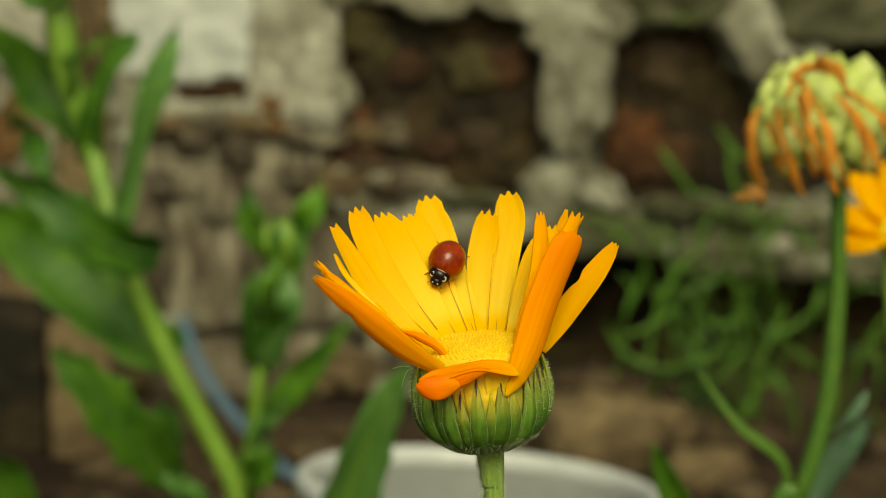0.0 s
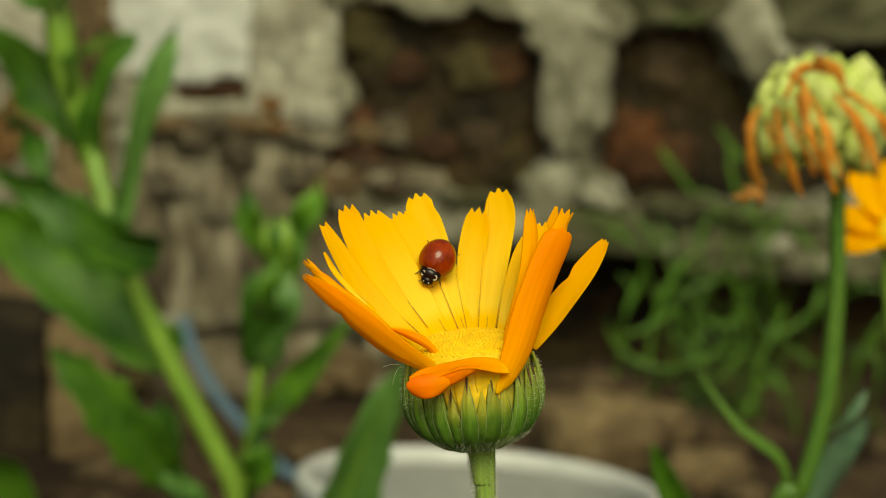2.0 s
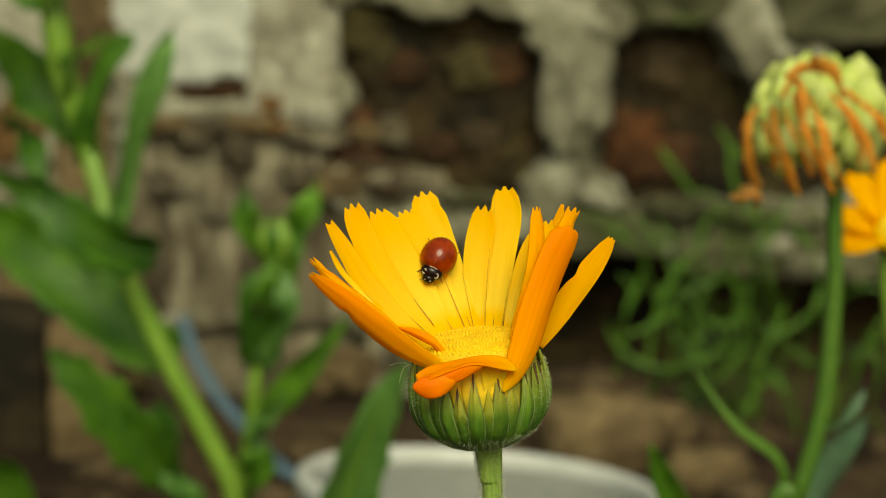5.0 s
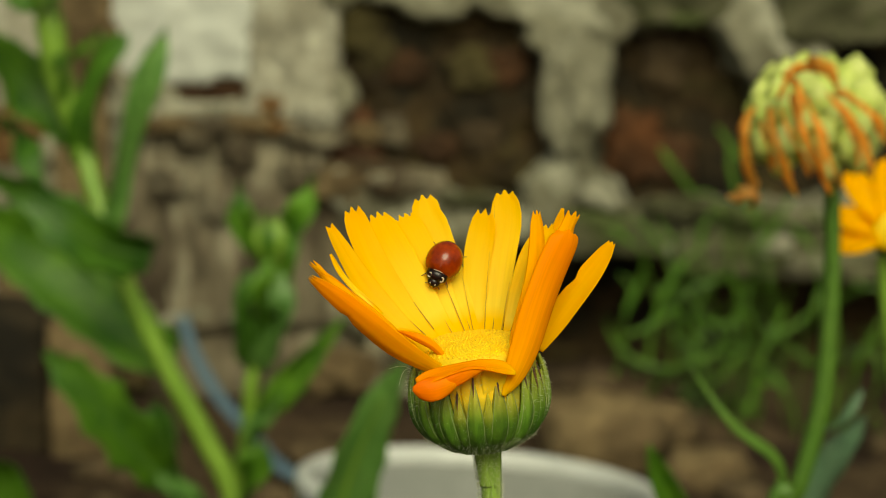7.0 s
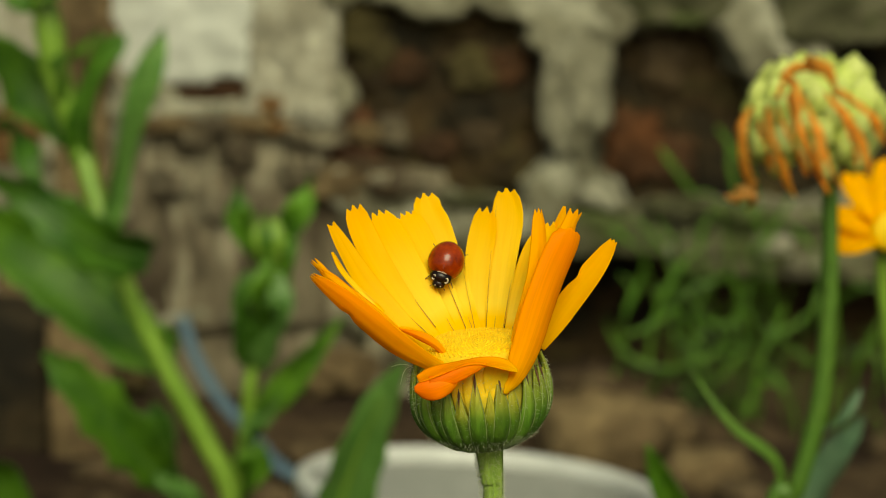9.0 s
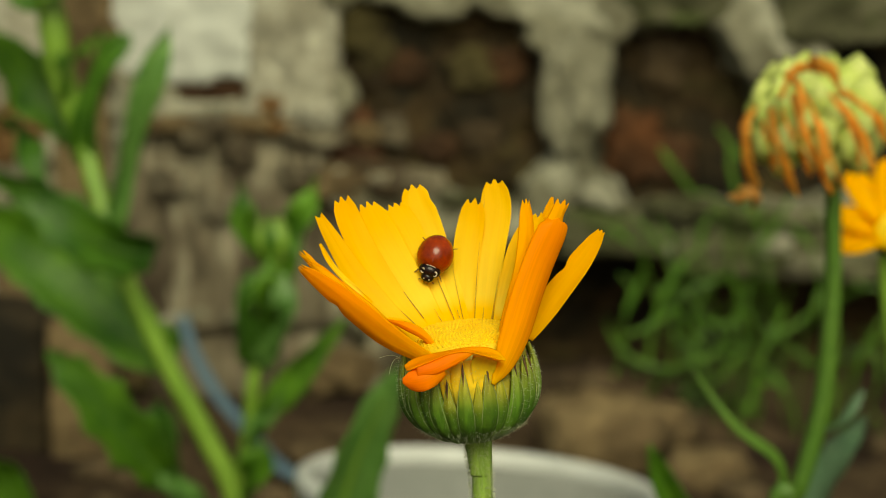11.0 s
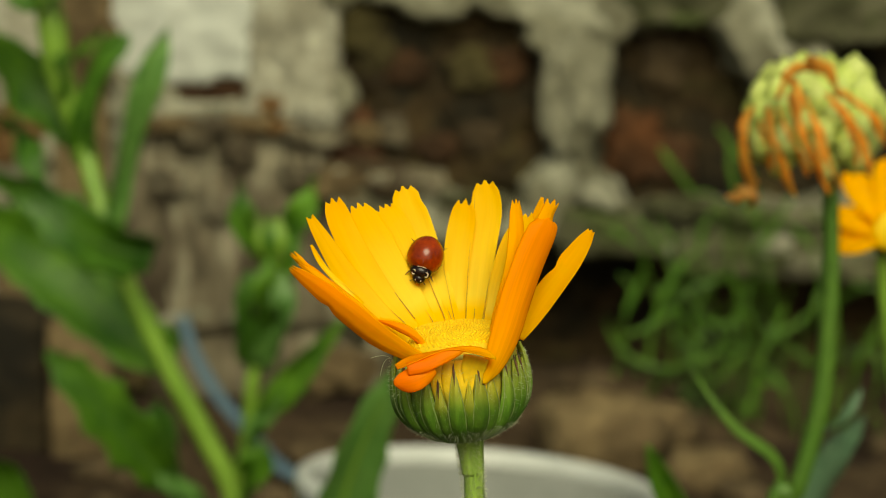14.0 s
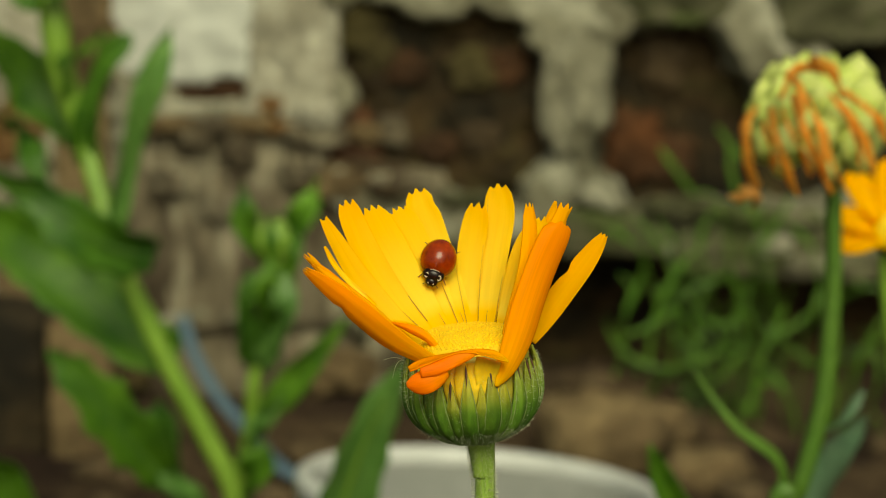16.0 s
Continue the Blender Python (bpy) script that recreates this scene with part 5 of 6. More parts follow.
    faces = [[PETAL, PETAL_BACK], [PETAL_BACK, PETAL_DEEP], [PETAL_DEEP, PETAL_BACK], [PETAL_DEEP, PETAL_DEEP], [PETAL_WARM, PETAL_BACK]]
    for k, (pts, w, outline, cup, teeth, deep, face, dents, tone) in enumerate(rays):
        part("petal", blade(pts, 0.0000707 * w, outline, face, cup, 0.00014, 44, 24, 0.00014, teeth, 0.00001 * deep, 0.000016, seed=k, dents=dents), faces[tone], fl, two_faced=2 * 43 * 24, grain=(44, 25))
    # dark tubes along the rays: shade between overlapping petals, and short withered stigmas
    for one, two, s0, s1, thick in ((2, 3, 0.10, 0.52, 5), (0, 1, 0.04, 0.46, 5), (1, 2, 0.02, 0.14, 5), (0, 0, 0.02, 0.11, 5), (0, 10, 0.02, 0.40, 4), (10, 11, 0.02, 0.55, 4), (11, 11, 0.02, 0.12, 5), (11, 12, 0.01, 0.40, 4), (12, 12, 0.02, 0.14, 5), (3, 4, 0.06, 0.20, 5), (13, 12, 0.50, 0.80, 5), (11, 10, 0.60, 0.95, 4)):
        a, b = spline(rays[one][0], 40), spline(rays[two][0], 40)
        pts = [(a[int(39 * s)] + b[int(39 * s)]) * 0.5 for s in (s0, (s0 * 2 + s1) / 3, (s0 + s1 * 2) / 3, s1)]
        pts = [q + open_face(q).normalized() * 0.0006 for q in pts]
        part("stigma_seam_shade", tube(pts, [thick * 0.00001, thick * 0.000008, thick * 0.000006, 0.00001], 16, 5), FILAMENT, fl)
    # one curled stigma in the gap between the petals
    part("stigma_seam_shade", tube([(-0.00229, -0.00280, 0.30383), (-0.00157, -0.00300, 0.30300), (-0.00129, -0.00300, 0.30256), (-0.00086, -0.00310, 0.30302), (-0.00043, -0.00310, 0.30273)], [0.00003, 0.00004, 0.00004, 0.00004, 0.00002], 20, 5), FILAMENT, fl)
    # torn, drooping petals at the front: a strip with its front edge folded down, which lifts as it dries
    back_edge = (0.00463, -0.00900, 0.30380)
    strip = part("petal_strip", blade([(0.00942, -0.00900, 0.30249), (0.00800, -0.00940, 0.30310), (0.00603, -0.00980, 0.30350), (0.00392, -0.01020, 0.30360), (0.00154, -0.01060, 0.30320), (-0.00084, -0.01090, 0.30248), (-0.00280, -0.01100, 0.30164)], 0.0020,
                                      [0.35, 0.8, 1, 1, 1, 0.95, 0.95, 0.95, 1.0, 0.9, 0.6], (0.05, -0.62, 1), 0.10, 0.00018, 44, 12, 0.0002, seed=30), [PETAL_BACK, PETAL_UNDER], fl, "torn strip of a petal",
                 origin=back_edge, two_faced=2 * 43 * 12, grain=(44, 13))
    fold = part("petal_fold", blade([(0.00573, -0.01060, 0.30341), (0.00391, -0.01100, 0.30294), (0.00209, -0.01130, 0.30222), (0.00042, -0.01140, 0.30153), (-0.00140, -0.01150, 0.30127)], 0.0018, [0.15, 0.7, 0.95, 1, 1, 0.95, 0.9],
                                    (0.05, -1, -0.15), -0.12, 0.00018, 30, 8, 0.0001, seed=34), PETAL_UNDER, fl, "darker folded edge of a torn petal", origin=back_edge, grain=(30, 9))
    part("petal", blade([(0.0068, -0.0078, 0.2969), (0.0066, -0.0080, 0.2991), (0.0066, -0.0082, 0.3013), (0.0070, -0.0086, 0.3031)], 0.00314, [0.3, 0.6, 0.8, 1, 1], (0, -1, 0.2), 0.1, 0.00018, 18, 8, seed=31), CLAW, fl)
    for turn in (-0.66, -0.48, -0.31, -0.14, 0.04, 0.21, 0.38):
        a = -math.pi / 2 + turn
        part("claw", blade([on(a, 0.46, -0.0004), on(a, 0.7, -0.0002), on(a, 0.96, 0.0001)], 0.00229, [0.35, 0.62, 0.85, 0.95, 0.55], (0, -1, 0.2), -0.12, 0.0002, 14, 8, seed=int(turn * 100)), CLAW, fl)
    for pts in ([(-0.0033, -0.0010, 0.3007), (-0.0043, -0.0020, 0.3016), (-0.0054, -0.0030, 0.3019), (-0.0064, -0.0030, 0.3016)], [(-0.0033, -0.0010, 0.3009), (-0.0042, -0.0020, 0.3013), (-0.0048, -0.0030, 0.3008), (-0.0052, -0.0030, 0.2993)]):
        part("stray_hair", tube(pts, [0.00004, 0.00003, 0.00002], 16, 4), HAIR, fl, "long stray white hair")
    hinge = (0.00084, -0.01120, 0.30119)
    flap = part("petal_flap", blade([(0.00200, -0.01140, 0.30190), (0.00030, -0.01190, 0.30160), (-0.00145, -0.01210, 0.30142), (-0.00330, -0.01170, 0.30160)], 0.0029, [0.40, 0.70, 0.88, 1.0, 1.05, 1.05, 0.96, 0.74, 0.20], (-0.1, -1.0, 0.15), -0.16, 0.00018, 30, 10, 0.0002, seed=33),
                PETAL_UNDER, fl, "curled end of a torn orange petal", origin=hinge, grain=(30, 11))
    return fl, flap, (strip, fold)


def lathe_on(c, ex, ey, ax, prof, n=48):
    v, f = [], []
    for r, z in prof:
        for j in range(n):
            a = 2 * math.pi * j / n
            v.append(c + ex * (r * math.cos(a)) + ey * (r * math.sin(a)) + ax * z)
    for i in range(len(prof) - 1):
        for j in range(n):
            k = (j + 1) % n
            f.append((i * n + j, i * n + k, (i + 1) * n + k, (i + 1) * n + j))
    return v, f


marigold, petal_flap, lifting = make_marigold()

# ---- the ladybird ----
BUG_AT = Vector((0.0004, 0.0103, 0.3124))
BUG_FWD = Vector((-0.43, -0.47, -0.77)).normalized()
BUG_UP = Vector((0.10, -0.82, 0.57))
BUG_UP = (BUG_UP - BUG_FWD * BUG_UP.dot(BUG_FWD)).normalized()
BUG_SIDE = BUG_FWD.cross(BUG_UP)
BUG_REST = Matrix((BUG_SIDE, BUG_FWD, BUG_UP)).transposed().to_4x4()
BUG_REST.translation = BUG_AT


def make_ladybird():
    # built with its head towards +y, standing on z = 0
    e = new("ladybird")
    e.empty_display_size = 0.002
    ORIGIN[e.name] = Vector((0, 0, 0))
    tagged(e, "glossy plain red-brown ladybird with a black head", "ladybird")
    W, L, T = 0.00236, 0.00272, 0.00220
    for s in (-1, 1):
        bm = bmesh.new()
        bmesh.ops.create_uvsphere(bm, u_segments=48, v_segments=28, radius=1.0)
        bmesh.ops.bisect_plane(bm, geom=bm.verts[:] + bm.edges[:] + bm.faces[:], plane_co=(0, 0, 0), plane_no=(-s, 0, 0), clear_outer=True)
        bmesh.ops.bisect_plane(bm, geom=bm.verts[:] + bm.edges[:] + bm.faces[:], plane_co=(0, 0, -0.12), plane_no=(0, 0, -1), clear_outer=True)
        for q in bm.verts:
            x, y, z = q.co
            y2 = y * (1 - 0.10 * (y > 0) * y * y)
            rim = 1 + 0.05 * max(0, 0.25 - z)
            q.co = Vector((x * W * rim, y2 * L * rim - 0.0002, (z + 0.12) * T + 0.00035))
        part("elytron", bm, BUG_RED, e, "glossy red-brown wing case")
    part("belly", lump((0, -0.0002, 0.0007), (0.0021, 0.0024, 0.0005), 1, 0.0, 3), BUG_BLACK, e, "dark belly")
    bm = lump((0, 0.00215, 0.00105), (0.00148, 0.00100, 0.00095), 1, 0.0, 4)
    pr = part("pronotum", bm, BUG_BLACK, e, "shiny black pronotum")
    for s in (-1, 1):
        part("pale_mark", tube([(s * 0.00085 + 0.00022 * math.cos(a), 0.00262 + 0.00026 * math.sin(a), 0.00166 - 0.0002 * math.sin(a)) for a in (0.4, 1.4, 2.4, 3.4, 4.4, 5.4)],
                               [0.00004, 0.00008, 0.00008, 0.00009, 0.00008, 0.00003], 20, 6), BUG_PALE, pr, "cream mark")
    part("pale_edge", tube([(-0.0007, 0.00186, 0.00186), (-0.0003, 0.00180, 0.00196), (0.0002, 0.00180, 0.00197), (0.0006, 0.00185, 0.00190)], [0.00002, 0.00005, 0.00005, 0.00002], 16, 6), BUG_PALE, pr, "thin cream rear edge")
    hd = part("head", lump((0, 0.00306, 0.0009), (0.00086, 0.00068, 0.0006), 2, 0.0, 3), BUG_BLACK, e, "shiny black head")
    for s in (-1, 1):
        part("mouthpart", tube([(s * 0.0002, 0.0033, 0.0007), (s * 0.0003, 0.0036, 0.0005), (s * 0.0002, 0.0037, 0.0003)], [0.00012, 0.00010, 0.00005], 8, 6), FILAMENT, hd, "brown mouthpart")
        part("pale_spot", lump((s * 0.00034, 0.00346, 0.00124), (0.00011, 0.00011, 0.00010), 6, 0.0, 2), BUG_PALE, hd, "cream spot")
        part("eye", lump((s * 0.00068, 0.00305, 0.0009), (0.00018, 0.00022, 0.0002), 4, 0.0, 2), BUG_BLACK, hd)
        part("antenna", tube([(s * 0.0005, 0.0031, 0.0005), (s * 0.0008, 0.0034, 0.0005), (s * 0.0010, 0.0035, 0.0003)], [0.00004, 0.00004, 0.00007], 8, 5), BRACT_TIP, hd)
        for y0, dy in ((0.0017, 0.0009), (0.0002, 0.0001), (-0.0012, -0.0008)):
            k = 0.78 if dy > 0.0005 else 1.0
            part("leg", tube([(s * 0.0010, y0, 0.0006), (s * 0.0017 * k, y0 + dy * 0.5, 0.0005), (s * 0.0021 * k, y0 + dy * 0.9, 0.0003), (s * 0.0024 * k, y0 + dy * 1.2, 0.00003)],
                             [0.00011, 0.00010, 0.00007, 0.00004], 12, 6), BRACT_TIP, e)
    return e


ladybird = make_ladybird()

# ---- what moves ----


def motions():
    # seconds; lean about x and y in degrees; shift along x and z in metres
    FLOWER_ROWS = [
        (0.0, 0.000, 0.000, -0.00000, -0.00000),
        (0.1, -0.015, -0.073, 0.00015, 0.00010),
        (0.2, -0.002, -0.118, 0.00025, 0.00011),
        (0.3, -0.007, -0.118, 0.00026, 0.00010),
        (0.4, -0.075, -0.025, 0.00004, 0.00013),
        (0.5, -0.039, 0.039, -0.00008, -0.00003),
        (0.6, -0.096, -0.029, 0.00007, 0.00019),
        (0.7, -0.049, -0.128, 0.00031, 0.00022),
        (0.8, -0.037, -0.135, 0.00035, 0.00023),
        (0.9, -0.098, -0.092, 0.00027, 0.00034),
        (1.0, -0.125, 0.009, 0.00007, 0.00031),
        (1.1, -0.165, 0.129, -0.00028, 0.00029),
        (1.2, -0.101, -0.005, -0.00006, 0.00034),
        (1.3, -0.119, -0.066, -0.00003, 0.00048),
        (1.4, -0.081, -0.067, -0.00010, 0.00043),
        (1.5, -0.001, -0.008, -0.00029, 0.00023),
        (1.6, -0.020, -0.023, -0.00020, 0.00025),
        (1.7, -0.043, 0.071, -0.00035, 0.00015),
        (1.8, -0.045, -0.164, 0.00022, 0.00038),
        (1.9, -0.056, -0.311, 0.00059, 0.00052),
        (2.0, 0.033, -0.386, 0.00083, 0.00038),
        (2.1, -0.015, -0.290, 0.00062, 0.00033),
        (2.2, -0.051, -0.244, 0.00051, 0.00030),
        (2.3, -0.095, -0.175, 0.00036, 0.00026),
        (2.4, -0.105, -0.197, 0.00041, 0.00026),
        (2.5, -0.096, -0.336, 0.00071, 0.00034),
        (2.6, -0.100, -0.442, 0.00087, 0.00057),
        (2.7, -0.101, -0.556, 0.00106, 0.00080),
        (2.8, -0.104, -0.451, 0.00077, 0.00079),
        (2.9, -0.065, -0.177, 0.00014, 0.00052),
        (3.0, 0.101, -0.059, -0.00013, 0.00014),
        (3.1, -0.101, -0.211, 0.00026, 0.00056),
        (3.2, -0.130, -0.502, 0.00099, 0.00078),
        (3.3, -0.125, -0.318, 0.00071, 0.00039),
        (3.4, -0.217, -0.233, 0.00062, 0.00032),
        (3.5, -0.330, -0.323, 0.00090, 0.00049),
        (3.6, -0.374, -0.320, 0.00075, 0.00074),
        (3.7, -0.294, -0.376, 0.00075, 0.00080),
        (3.8, -0.187, -0.435, 0.00077, 0.00081),
        (3.9, -0.072, -0.234, 0.00023, 0.00051),
        (4.0, 0.010, -0.356, 0.00038, 0.00064),
        (4.2, 0.141, -0.246, 0.00114, 0.00037),
        (6.3, 0.058, -1.078, 0.00272, 0.00147),
        (6.5, 0.019, -0.438, 0.00194, 0.00050),
        (6.6, -0.107, -0.425, 0.00180, 0.00074),
        (6.7, -0.119, -0.400, 0.00166, 0.00073),
        (6.8, 0.005, -0.339, 0.00147, 0.00040),
        (6.9, 0.055, -0.320, 0.00136, 0.00026),
        (7.0, 0.086, -0.321, 0.00128, 0.00019),
        (7.1, -0.072, -0.452, 0.00152, 0.00068),
        (7.2, -0.112, -0.495, 0.00160, 0.00082),
        (7.3, -0.017, -0.577, 0.00179, 0.00073),
        (7.4, -0.063, -0.766, 0.00218, 0.00104),
        (7.5, -0.112, -1.175, 0.00304, 0.00161),
        (7.6, -0.209, -0.939, 0.00240, 0.00163),
        (7.7, -0.050, -0.555, 0.00151, 0.00096),
        (7.8, 0.049, -0.581, 0.00147, 0.00086),
        (7.9, 0.050, -0.914, 0.00207, 0.00131),
        (8.0, 0.065, -1.128, 0.00242, 0.00160),
        (8.1, 0.021, -1.161, 0.00248, 0.00162),
        (8.2, -0.114, -0.889, 0.00186, 0.00149),
        (8.3, -0.121, -0.606, 0.00126, 0.00109),
        (8.4, -0.110, -0.738, 0.00155, 0.00111),
        (8.5, -0.084, -0.898, 0.00190, 0.00112),
        (8.6, -0.058, -1.201, 0.00271, 0.00148),
        (8.7, -0.007, -1.034, 0.00252, 0.00128),
        (8.8, -0.082, -0.747, 0.00205, 0.00120),
        (8.9, -0.051, -0.535, 0.00176, 0.00099),
        (9.0, 0.120, -0.326, 0.00152, 0.00049),
        (9.1, 0.257, -0.428, 0.00127, 0.00108),
        (9.2, 0.451, -0.430, 0.00084, 0.00144),
        (11.3, -0.261, -0.582, 0.00136, 0.00155),
        (11.4, -0.504, -0.620, 0.00108, 0.00165),
        (11.5, -0.803, -0.867, 0.00122, 0.00211),
        (11.6, -0.773, -0.917, 0.00147, 0.00210),
        (11.7, -0.555, -0.758, 0.00132, 0.00147),
        (11.8, -0.406, -0.789, 0.00156, 0.00119),
        (11.9, -0.417, -0.980, 0.00210, 0.00143),
        (12.0, -0.335, -1.107, 0.00253, 0.00140),
        (12.1, -0.433, -0.898, 0.00202, 0.00141),
        (12.2, -0.360, -0.764, 0.00172, 0.00115),
        (12.3, -0.404, -0.684, 0.00150, 0.00119),
        (12.4, -0.459, -0.864, 0.00183, 0.00154),
        (12.5, -0.307, -0.934, 0.00198, 0.00134),
        (12.6, -0.292, -0.851, 0.00174, 0.00120),
        (12.7, -0.432, -0.775, 0.00148, 0.00140),
        (12.8, -0.501, -0.532, 0.00088, 0.00127),
        (12.9, -0.456, -0.233, 0.00020, 0.00084),
        (13.0, -0.346, -0.304, 0.00031, 0.00067),
        (13.1, -0.476, -0.551, 0.00077, 0.00129),
        (13.2, -0.517, -0.887, 0.00143, 0.00181),
        (13.3, -0.374, -0.911, 0.00148, 0.00161),
        (13.4, -0.220, -0.892, 0.00144, 0.00134),
        (13.5, -0.342, -0.657, 0.00088, 0.00141),
        (13.6, -0.527, -0.530, 0.00065, 0.00163),
        (13.7, -0.403, -0.372, 0.00044, 0.00118),
        (13.8, -0.246, -0.305, 0.00042, 0.00076),
        (13.9, -0.225, -0.813, 0.00160, 0.00125),
        (14.0, -0.218, -0.884, 0.00184, 0.00130),
        (14.1, -0.309, -0.602, 0.00111, 0.00118),
        (14.2, -0.338, -0.240, 0.00022, 0.00085),
        (14.3, -0.365, -0.030, -0.00035, 0.00067),
        (14.4, -0.406, -0.342, 0.00019, 0.00110),
        (14.5, -0.331, -0.664, 0.00078, 0.00130),
        (14.6, -0.289, -0.640, 0.00079, 0.00120),
        (14.7, -0.236, -0.485, 0.00052, 0.00092),
        (14.8, -0.350, -0.183, -0.00010, 0.00084),
        (14.9, -0.417, -0.212, -0.00001, 0.00102),
        (15.0, -0.207, -0.338, 0.00036, 0.00072),
        (15.1, -0.182, -0.687, 0.00119, 0.00105),
        (15.2, -0.224, -0.946, 0.00182, 0.00141),
        (15.3, -0.239, -0.620, 0.00120, 0.00108),
        (15.4, -0.285, -0.291, 0.00057, 0.00081),
        (15.5, -0.256, -0.147, 0.00036, 0.00058),
        (15.6, -0.295, -0.331, 0.00073, 0.00080),
        (15.7, -0.248, -0.659, 0.00142, 0.00100),
        (15.8, -0.256, -0.697, 0.00149, 0.00099),
        (15.9, -0.312, -0.535, 0.00111, 0.00087),
        (16.0, -0.354, -0.377, 0.00075, 0.00072),
    ]
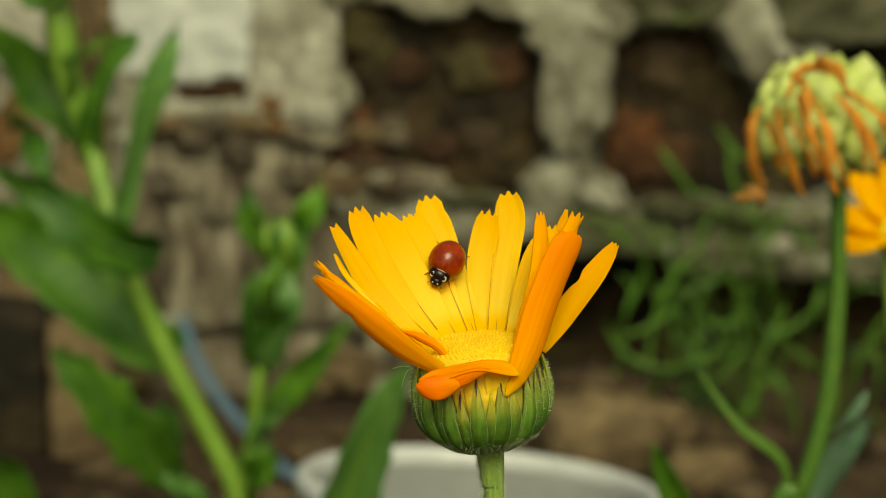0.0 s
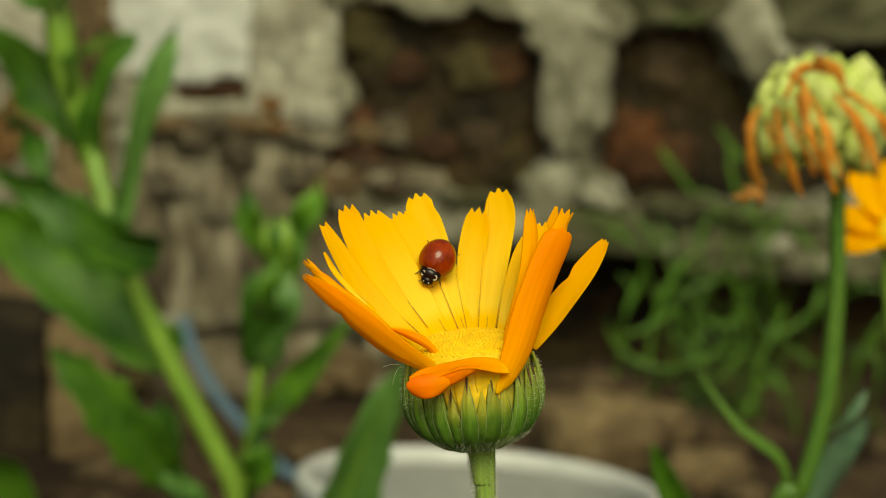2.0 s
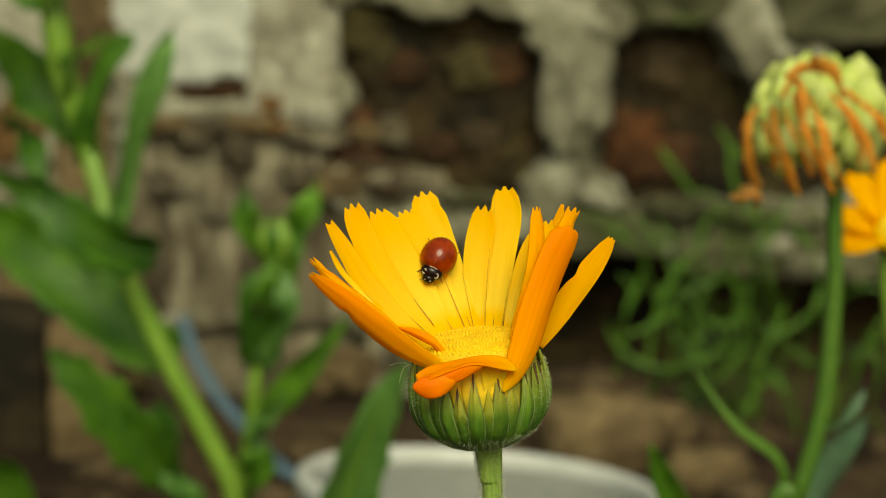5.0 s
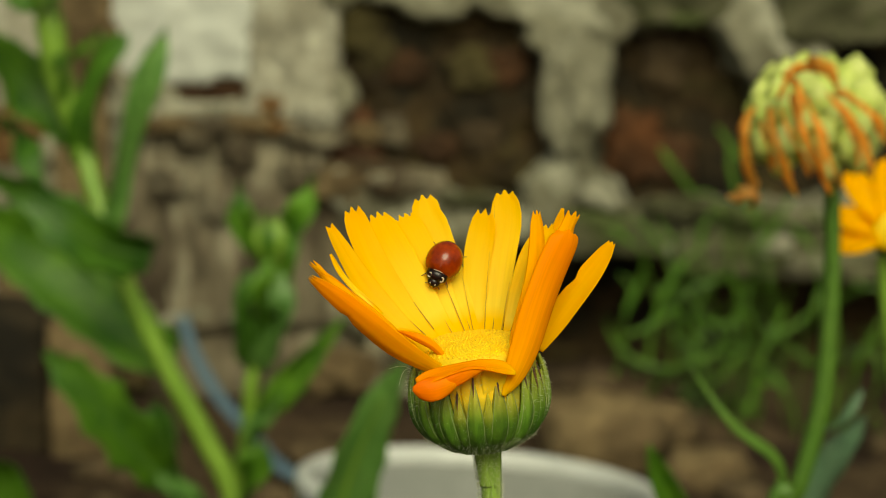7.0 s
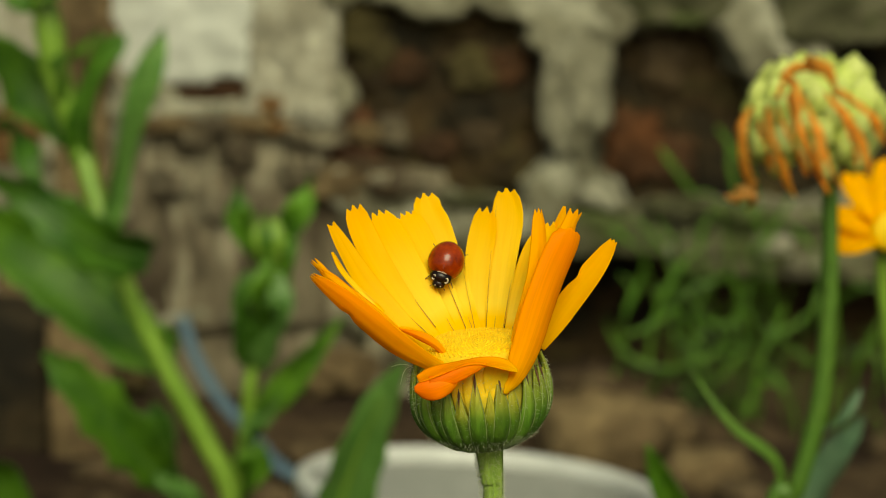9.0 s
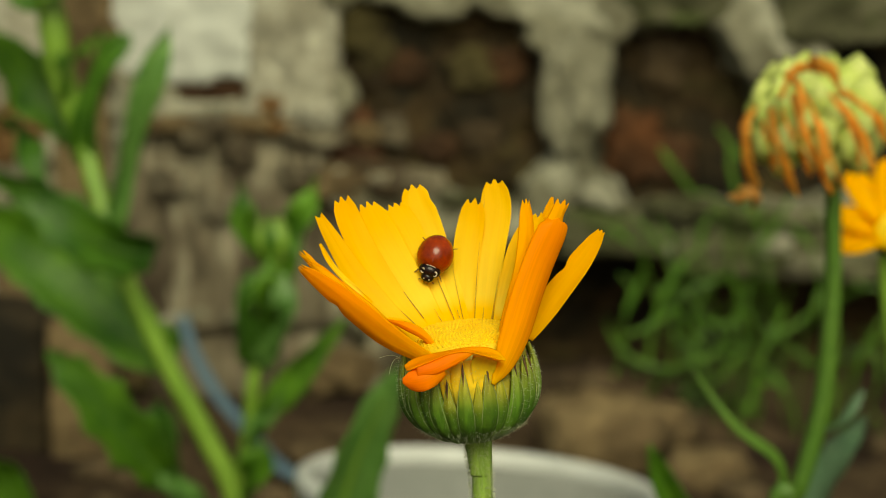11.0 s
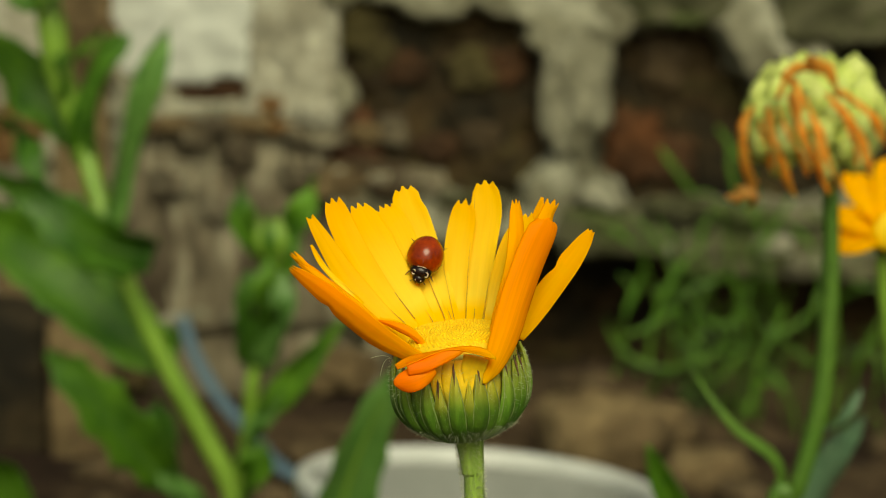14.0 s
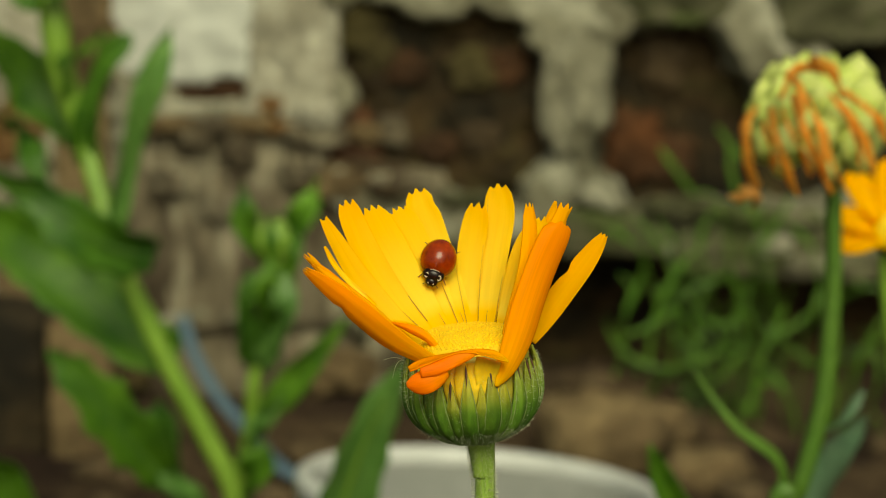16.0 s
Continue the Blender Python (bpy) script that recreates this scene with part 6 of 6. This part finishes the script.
    # seconds; metres to its side and ahead; turn in degrees
    BUG_ROWS = [
        (0.0, 0.00000, 0.00000, 0.0),
        (0.1, -0.00001, 0.00000, 0.0),
        (0.2, -0.00002, 0.00001, 0.1),
        (0.3, -0.00002, 0.00001, 0.1),
        (0.4, -0.00003, 0.00002, 0.2),
        (0.5, -0.00004, 0.00002, 0.2),
        (0.6, -0.00004, 0.00003, 0.2),
        (0.7, -0.00005, 0.00003, 0.2),
        (0.8, -0.00005, 0.00004, 0.2),
        (0.9, -0.00005, 0.00005, 0.2),
        (1.0, -0.00005, 0.00006, 0.2),
        (1.1, -0.00006, 0.00006, 0.1),
        (1.2, -0.00006, 0.00006, 0.1),
        (1.3, -0.00007, 0.00006, -0.0),
        (1.4, -0.00008, 0.00006, -0.1),
        (1.5, -0.00008, 0.00006, -0.2),
        (1.6, -0.00008, 0.00007, -0.2),
        (1.7, -0.00008, 0.00007, -0.2),
        (1.8, -0.00009, 0.00008, -0.2),
        (1.9, -0.00009, 0.00008, -0.2),
        (2.0, -0.00009, 0.00008, -0.2),
        (2.1, -0.00009, 0.00009, -0.0),
        (2.2, -0.00009, 0.00009, 0.1),
        (2.3, -0.00009, 0.00009, 0.3),
        (2.4, -0.00010, 0.00009, 0.5),
        (2.5, -0.00010, 0.00009, 0.6),
        (2.6, -0.00010, 0.00009, 0.8),
        (2.7, -0.00010, 0.00009, 1.0),
        (2.8, -0.00010, 0.00009, 1.1),
        (2.9, -0.00011, 0.00009, 1.3),
        (3.0, -0.00011, 0.00009, 1.5),
        (3.1, -0.00010, 0.00010, 1.6),
        (3.2, -0.00009, 0.00010, 1.8),
        (3.3, -0.00009, 0.00010, 1.9),
        (3.4, -0.00008, 0.00010, 2.1),
        (3.5, -0.00007, 0.00010, 2.2),
        (3.6, -0.00007, 0.00009, 2.1),
        (3.7, -0.00008, 0.00009, 1.9),
        (3.8, -0.00008, 0.00008, 1.7),
        (3.9, -0.00008, 0.00007, 1.5),
        (4.0, -0.00009, 0.00007, 1.3),
        (4.2, -0.00011, 0.00006, -0.5),
        (6.3, -0.00014, 0.00003, -2.2),
        (6.5, -0.00016, 0.00005, -2.9),
        (6.6, -0.00016, 0.00006, -2.9),
        (6.7, -0.00016, 0.00006, -2.9),
        (6.8, -0.00016, 0.00006, -2.9),
        (6.9, -0.00016, 0.00007, -2.9),
        (7.0, -0.00016, 0.00007, -2.9),
        (7.1, -0.00017, 0.00008, -2.7),
        (7.2, -0.00018, 0.00010, -2.4),
        (7.3, -0.00019, 0.00011, -2.2),
        (7.4, -0.00020, 0.00012, -1.9),
        (7.5, -0.00020, 0.00014, -1.7),
        (7.6, -0.00021, 0.00015, -1.3),
        (7.7, -0.00022, 0.00016, -0.9),
        (7.8, -0.00023, 0.00017, -0.5),
        (7.9, -0.00024, 0.00018, -0.1),
        (8.0, -0.00025, 0.00019, 0.3),
        (8.1, -0.00026, 0.00021, 0.8),
        (8.2, -0.00027, 0.00022, 1.3),
        (8.3, -0.00028, 0.00024, 1.8),
        (8.4, -0.00028, 0.00026, 2.4),
        (8.5, -0.00029, 0.00028, 2.9),
        (8.6, -0.00031, 0.00030, 2.9),
        (8.7, -0.00032, 0.00032, 2.9),
        (8.8, -0.00034, 0.00034, 2.9),
        (8.9, -0.00036, 0.00036, 2.9),
        (9.0, -0.00037, 0.00038, 3.0),
        (9.1, -0.00040, 0.00042, 2.6),
        (9.2, -0.00043, 0.00046, 2.3),
        (11.3, -0.00054, 0.00058, 0.5),
        (11.4, -0.00057, 0.00060, 0.6),
        (11.5, -0.00059, 0.00063, 0.7),
        (11.6, -0.00059, 0.00063, 0.7),
        (11.7, -0.00060, 0.00064, 0.8),
        (11.8, -0.00060, 0.00065, 0.8),
        (11.9, -0.00061, 0.00066, 0.9),
        (12.0, -0.00061, 0.00066, 0.9),
        (12.1, -0.00060, 0.00066, 1.1),
        (12.2, -0.00059, 0.00066, 1.2),
        (12.3, -0.00059, 0.00067, 1.4),
        (12.4, -0.00058, 0.00067, 1.5),
        (12.5, -0.00057, 0.00067, 1.7),
        (12.6, -0.00056, 0.00067, 1.7),
        (12.7, -0.00056, 0.00067, 1.8),
        (12.8, -0.00055, 0.00068, 1.8),
        (12.9, -0.00054, 0.00068, 1.8),
        (13.0, -0.00053, 0.00068, 1.8),
        (13.1, -0.00053, 0.00068, 1.8),
        (13.2, -0.00053, 0.00068, 1.8),
        (13.3, -0.00053, 0.00068, 1.8),
        (13.4, -0.00053, 0.00068, 1.8),
        (13.5, -0.00053, 0.00068, 1.8),
        (13.6, -0.00053, 0.00068, 2.0),
        (13.7, -0.00053, 0.00068, 2.1),
        (13.8, -0.00053, 0.00068, 2.3),
        (13.9, -0.00053, 0.00067, 2.5),
        (14.0, -0.00053, 0.00067, 2.7),
        (14.1, -0.00054, 0.00067, 2.7),
        (14.2, -0.00054, 0.00068, 2.7),
        (14.3, -0.00054, 0.00068, 2.7),
        (14.4, -0.00054, 0.00068, 2.7),
        (14.5, -0.00054, 0.00068, 2.7),
        (14.6, -0.00054, 0.00069, 2.9),
        (14.7, -0.00053, 0.00069, 3.0),
        (14.8, -0.00053, 0.00069, 3.2),
        (14.9, -0.00053, 0.00070, 3.4),
        (15.0, -0.00052, 0.00070, 3.5),
        (15.1, -0.00053, 0.00070, 3.4),
        (15.2, -0.00053, 0.00070, 3.3),
        (15.3, -0.00053, 0.00071, 3.1),
        (15.4, -0.00054, 0.00071, 3.0),
        (15.5, -0.00054, 0.00071, 2.9),
        (15.6, -0.00055, 0.00072, 2.7),
        (15.7, -0.00056, 0.00072, 2.6),
        (15.8, -0.00057, 0.00072, 2.5),
        (15.9, -0.00058, 0.00073, 2.3),
        (16.0, -0.00059, 0.00073, 2.2),
    ]
    # seconds; droop in degrees
    FLAP_ROWS = [
        (0.0, 0.0),
        (0.5, -6.0),
        (1.0, -4.0),
        (1.5, -4.0),
        (2.0, -4.0),
        (2.5, -8.0),
        (3.0, -18.0),
        (3.5, -30.0),
        (4.0, -10.0),
        (4.2, -12.0),
        (6.3, -24.0),
        (6.5, -15.0),
        (7.0, -14.0),
        (7.5, -28.0),
        (8.0, -24.0),
        (8.5, -26.0),
        (9.0, -22.0),
        (9.2, -22.0),
        (11.3, -32.0),
        (11.5, -45.0),
        (12.0, -40.0),
        (12.5, -40.0),
        (13.0, -38.0),
        (13.5, -40.0),
        (14.0, -38.0),
        (14.5, -40.0),
        (15.0, -34.0),
        (15.5, -36.0),
        (16.0, -38.0),
    ]
    # seconds; lean about y in degrees
    PLANT_ROWS = [
        (0.0, 0.000),
        (0.5, 0.000),
        (1.0, 0.000),
        (1.5, 0.000),
        (2.0, -0.069),
        (2.5, -0.058),
        (3.0, -0.353),
        (3.5, -0.238),
        (4.0, -0.190),
        (4.2, -0.194),
        (6.3, -0.234),
        (6.5, -0.238),
        (7.0, -0.490),
        (7.5, -0.238),
        (8.0, -0.351),
        (8.5, -0.563),
        (9.0, -0.575),
        (9.2, -0.552),
        (11.3, -0.312),
        (11.5, -0.289),
        (12.0, -0.538),
        (12.5, -0.299),
        (13.0, -0.528),
        (13.5, -0.633),
        (14.0, -0.416),
        (14.5, -0.422),
        (15.0, -0.632),
        (15.5, -0.401),
        (16.0, -0.288),
    ]
    RIGHT_ROWS = [
        (0.0, 0.000, -0.000),
        (0.5, -0.014, -0.000),
        (1.0, 0.000, -0.000),
        (1.5, 0.000, -0.000),
        (2.0, -0.045, -0.000),
        (2.5, -0.064, -0.000),
        (3.0, -0.206, -0.000),
        (3.5, -0.173, -0.000),
        (4.0, -0.117, -0.000),
        (4.2, -0.123, -0.000),
        (6.3, -0.186, -0.000),
        (6.5, -0.192, -0.000),
        (7.0, -0.270, -0.000),
        (7.5, -0.104, -0.000),
        (8.0, -0.265, -0.000),
        (8.5, -0.441, -0.000),
        (9.0, -0.355, -0.000),
        (9.2, -0.340, -0.000),
        (11.3, -0.188, -0.000),
        (11.5, -0.173, -0.000),
        (12.0, -0.456, -0.000),
        (12.5, -0.279, -0.000),
        (13.0, -0.340, -0.000),
        (13.5, -0.460, -0.000),
        (14.0, -0.324, -0.000),
        (14.5, -0.295, -0.000),
        (15.0, -0.471, -0.000),
        (15.5, -0.324, -0.000),
        (16.0, -0.207, -0.000),
    ]
    rest = Matrix.Translation(FLOWER_AT)

    def swayed(rx, ry, dx, dz):
        return Matrix.Translation((FLOWER_AT[0] + dx, FLOWER_AT[1], FLOWER_AT[2] + dz)) @ pose(0, 0, 0, rx, 0, 0) @ pose(0, 0, 0, 0, ry, 0)
    walk(marigold, [(t, swayed(rx, ry, dx, dz)) for t, rx, ry, dx, dz in FLOWER_ROWS])
    bug = rest.inverted() @ BUG_REST
    rows = []
    for (t, rx, ry, dx, dz), (t2, side, ahead, turn) in zip(FLOWER_ROWS, BUG_ROWS):
        rows.append((t, swayed(rx, ry, dx, dz) @ bug @ pose(side, ahead, 0, 0, 0, turn + min(6.5, 0.5 * t))))
    walk(ladybird, rows)
    hinge = petal_flap.location.copy()
    walk(petal_flap, [(t, Matrix.Translation(hinge) @ pose(0, 0, 0, droop * 0.2, droop * 0.4, 0)) for t, droop in FLAP_ROWS])
    # seconds; how far the torn strip has lifted, in degrees
    LIFT_ROWS = [(0.0, 0), (2.2, 0), (3.0, 10), (3.5, 14), (4.0, 3), (4.2, 4), (6.3, 12), (6.5, 13), (7.0, 6), (7.5, 12), (8.5, 17), (9.2, 15), (11.3, 32), (11.5, 44), (12.0, 31), (13.0, 29), (14.0, 32), (15.0, 28), (16.0, 31)]
    along = Vector((-0.97, -0.11, -0.20)).normalized()
    for ob in lifting:
        rest_at = ob.location.copy()
        walk(ob, [(t, Matrix.Translation(rest_at) @ Matrix.Rotation(radians(a), 4, along)) for t, a in LIFT_ROWS])
    for ob, at, share in ((plant, PLANT_AT, 1.0), (low_leaf, LOW_LEAF_AT, 0.5)):
        walk(ob, [(t, Matrix.Translation((at[0] + 0.0022 * a * share, at[1], at[2])) @ pose(0, 0, 0, 0, 1.35 * a * share, 0)) for t, a in PLANT_ROWS])
    for ob, at in ((withered, WITHERED_AT), (second, SECOND_AT), (small_leaf, (0.066, 0.338, 0.0))):
        walk(ob, [(t, Matrix.Translation(at) @ pose(0, 0, 0, b, a * 1.19, 0)) for t, a, b in RIGHT_ROWS])


motions()
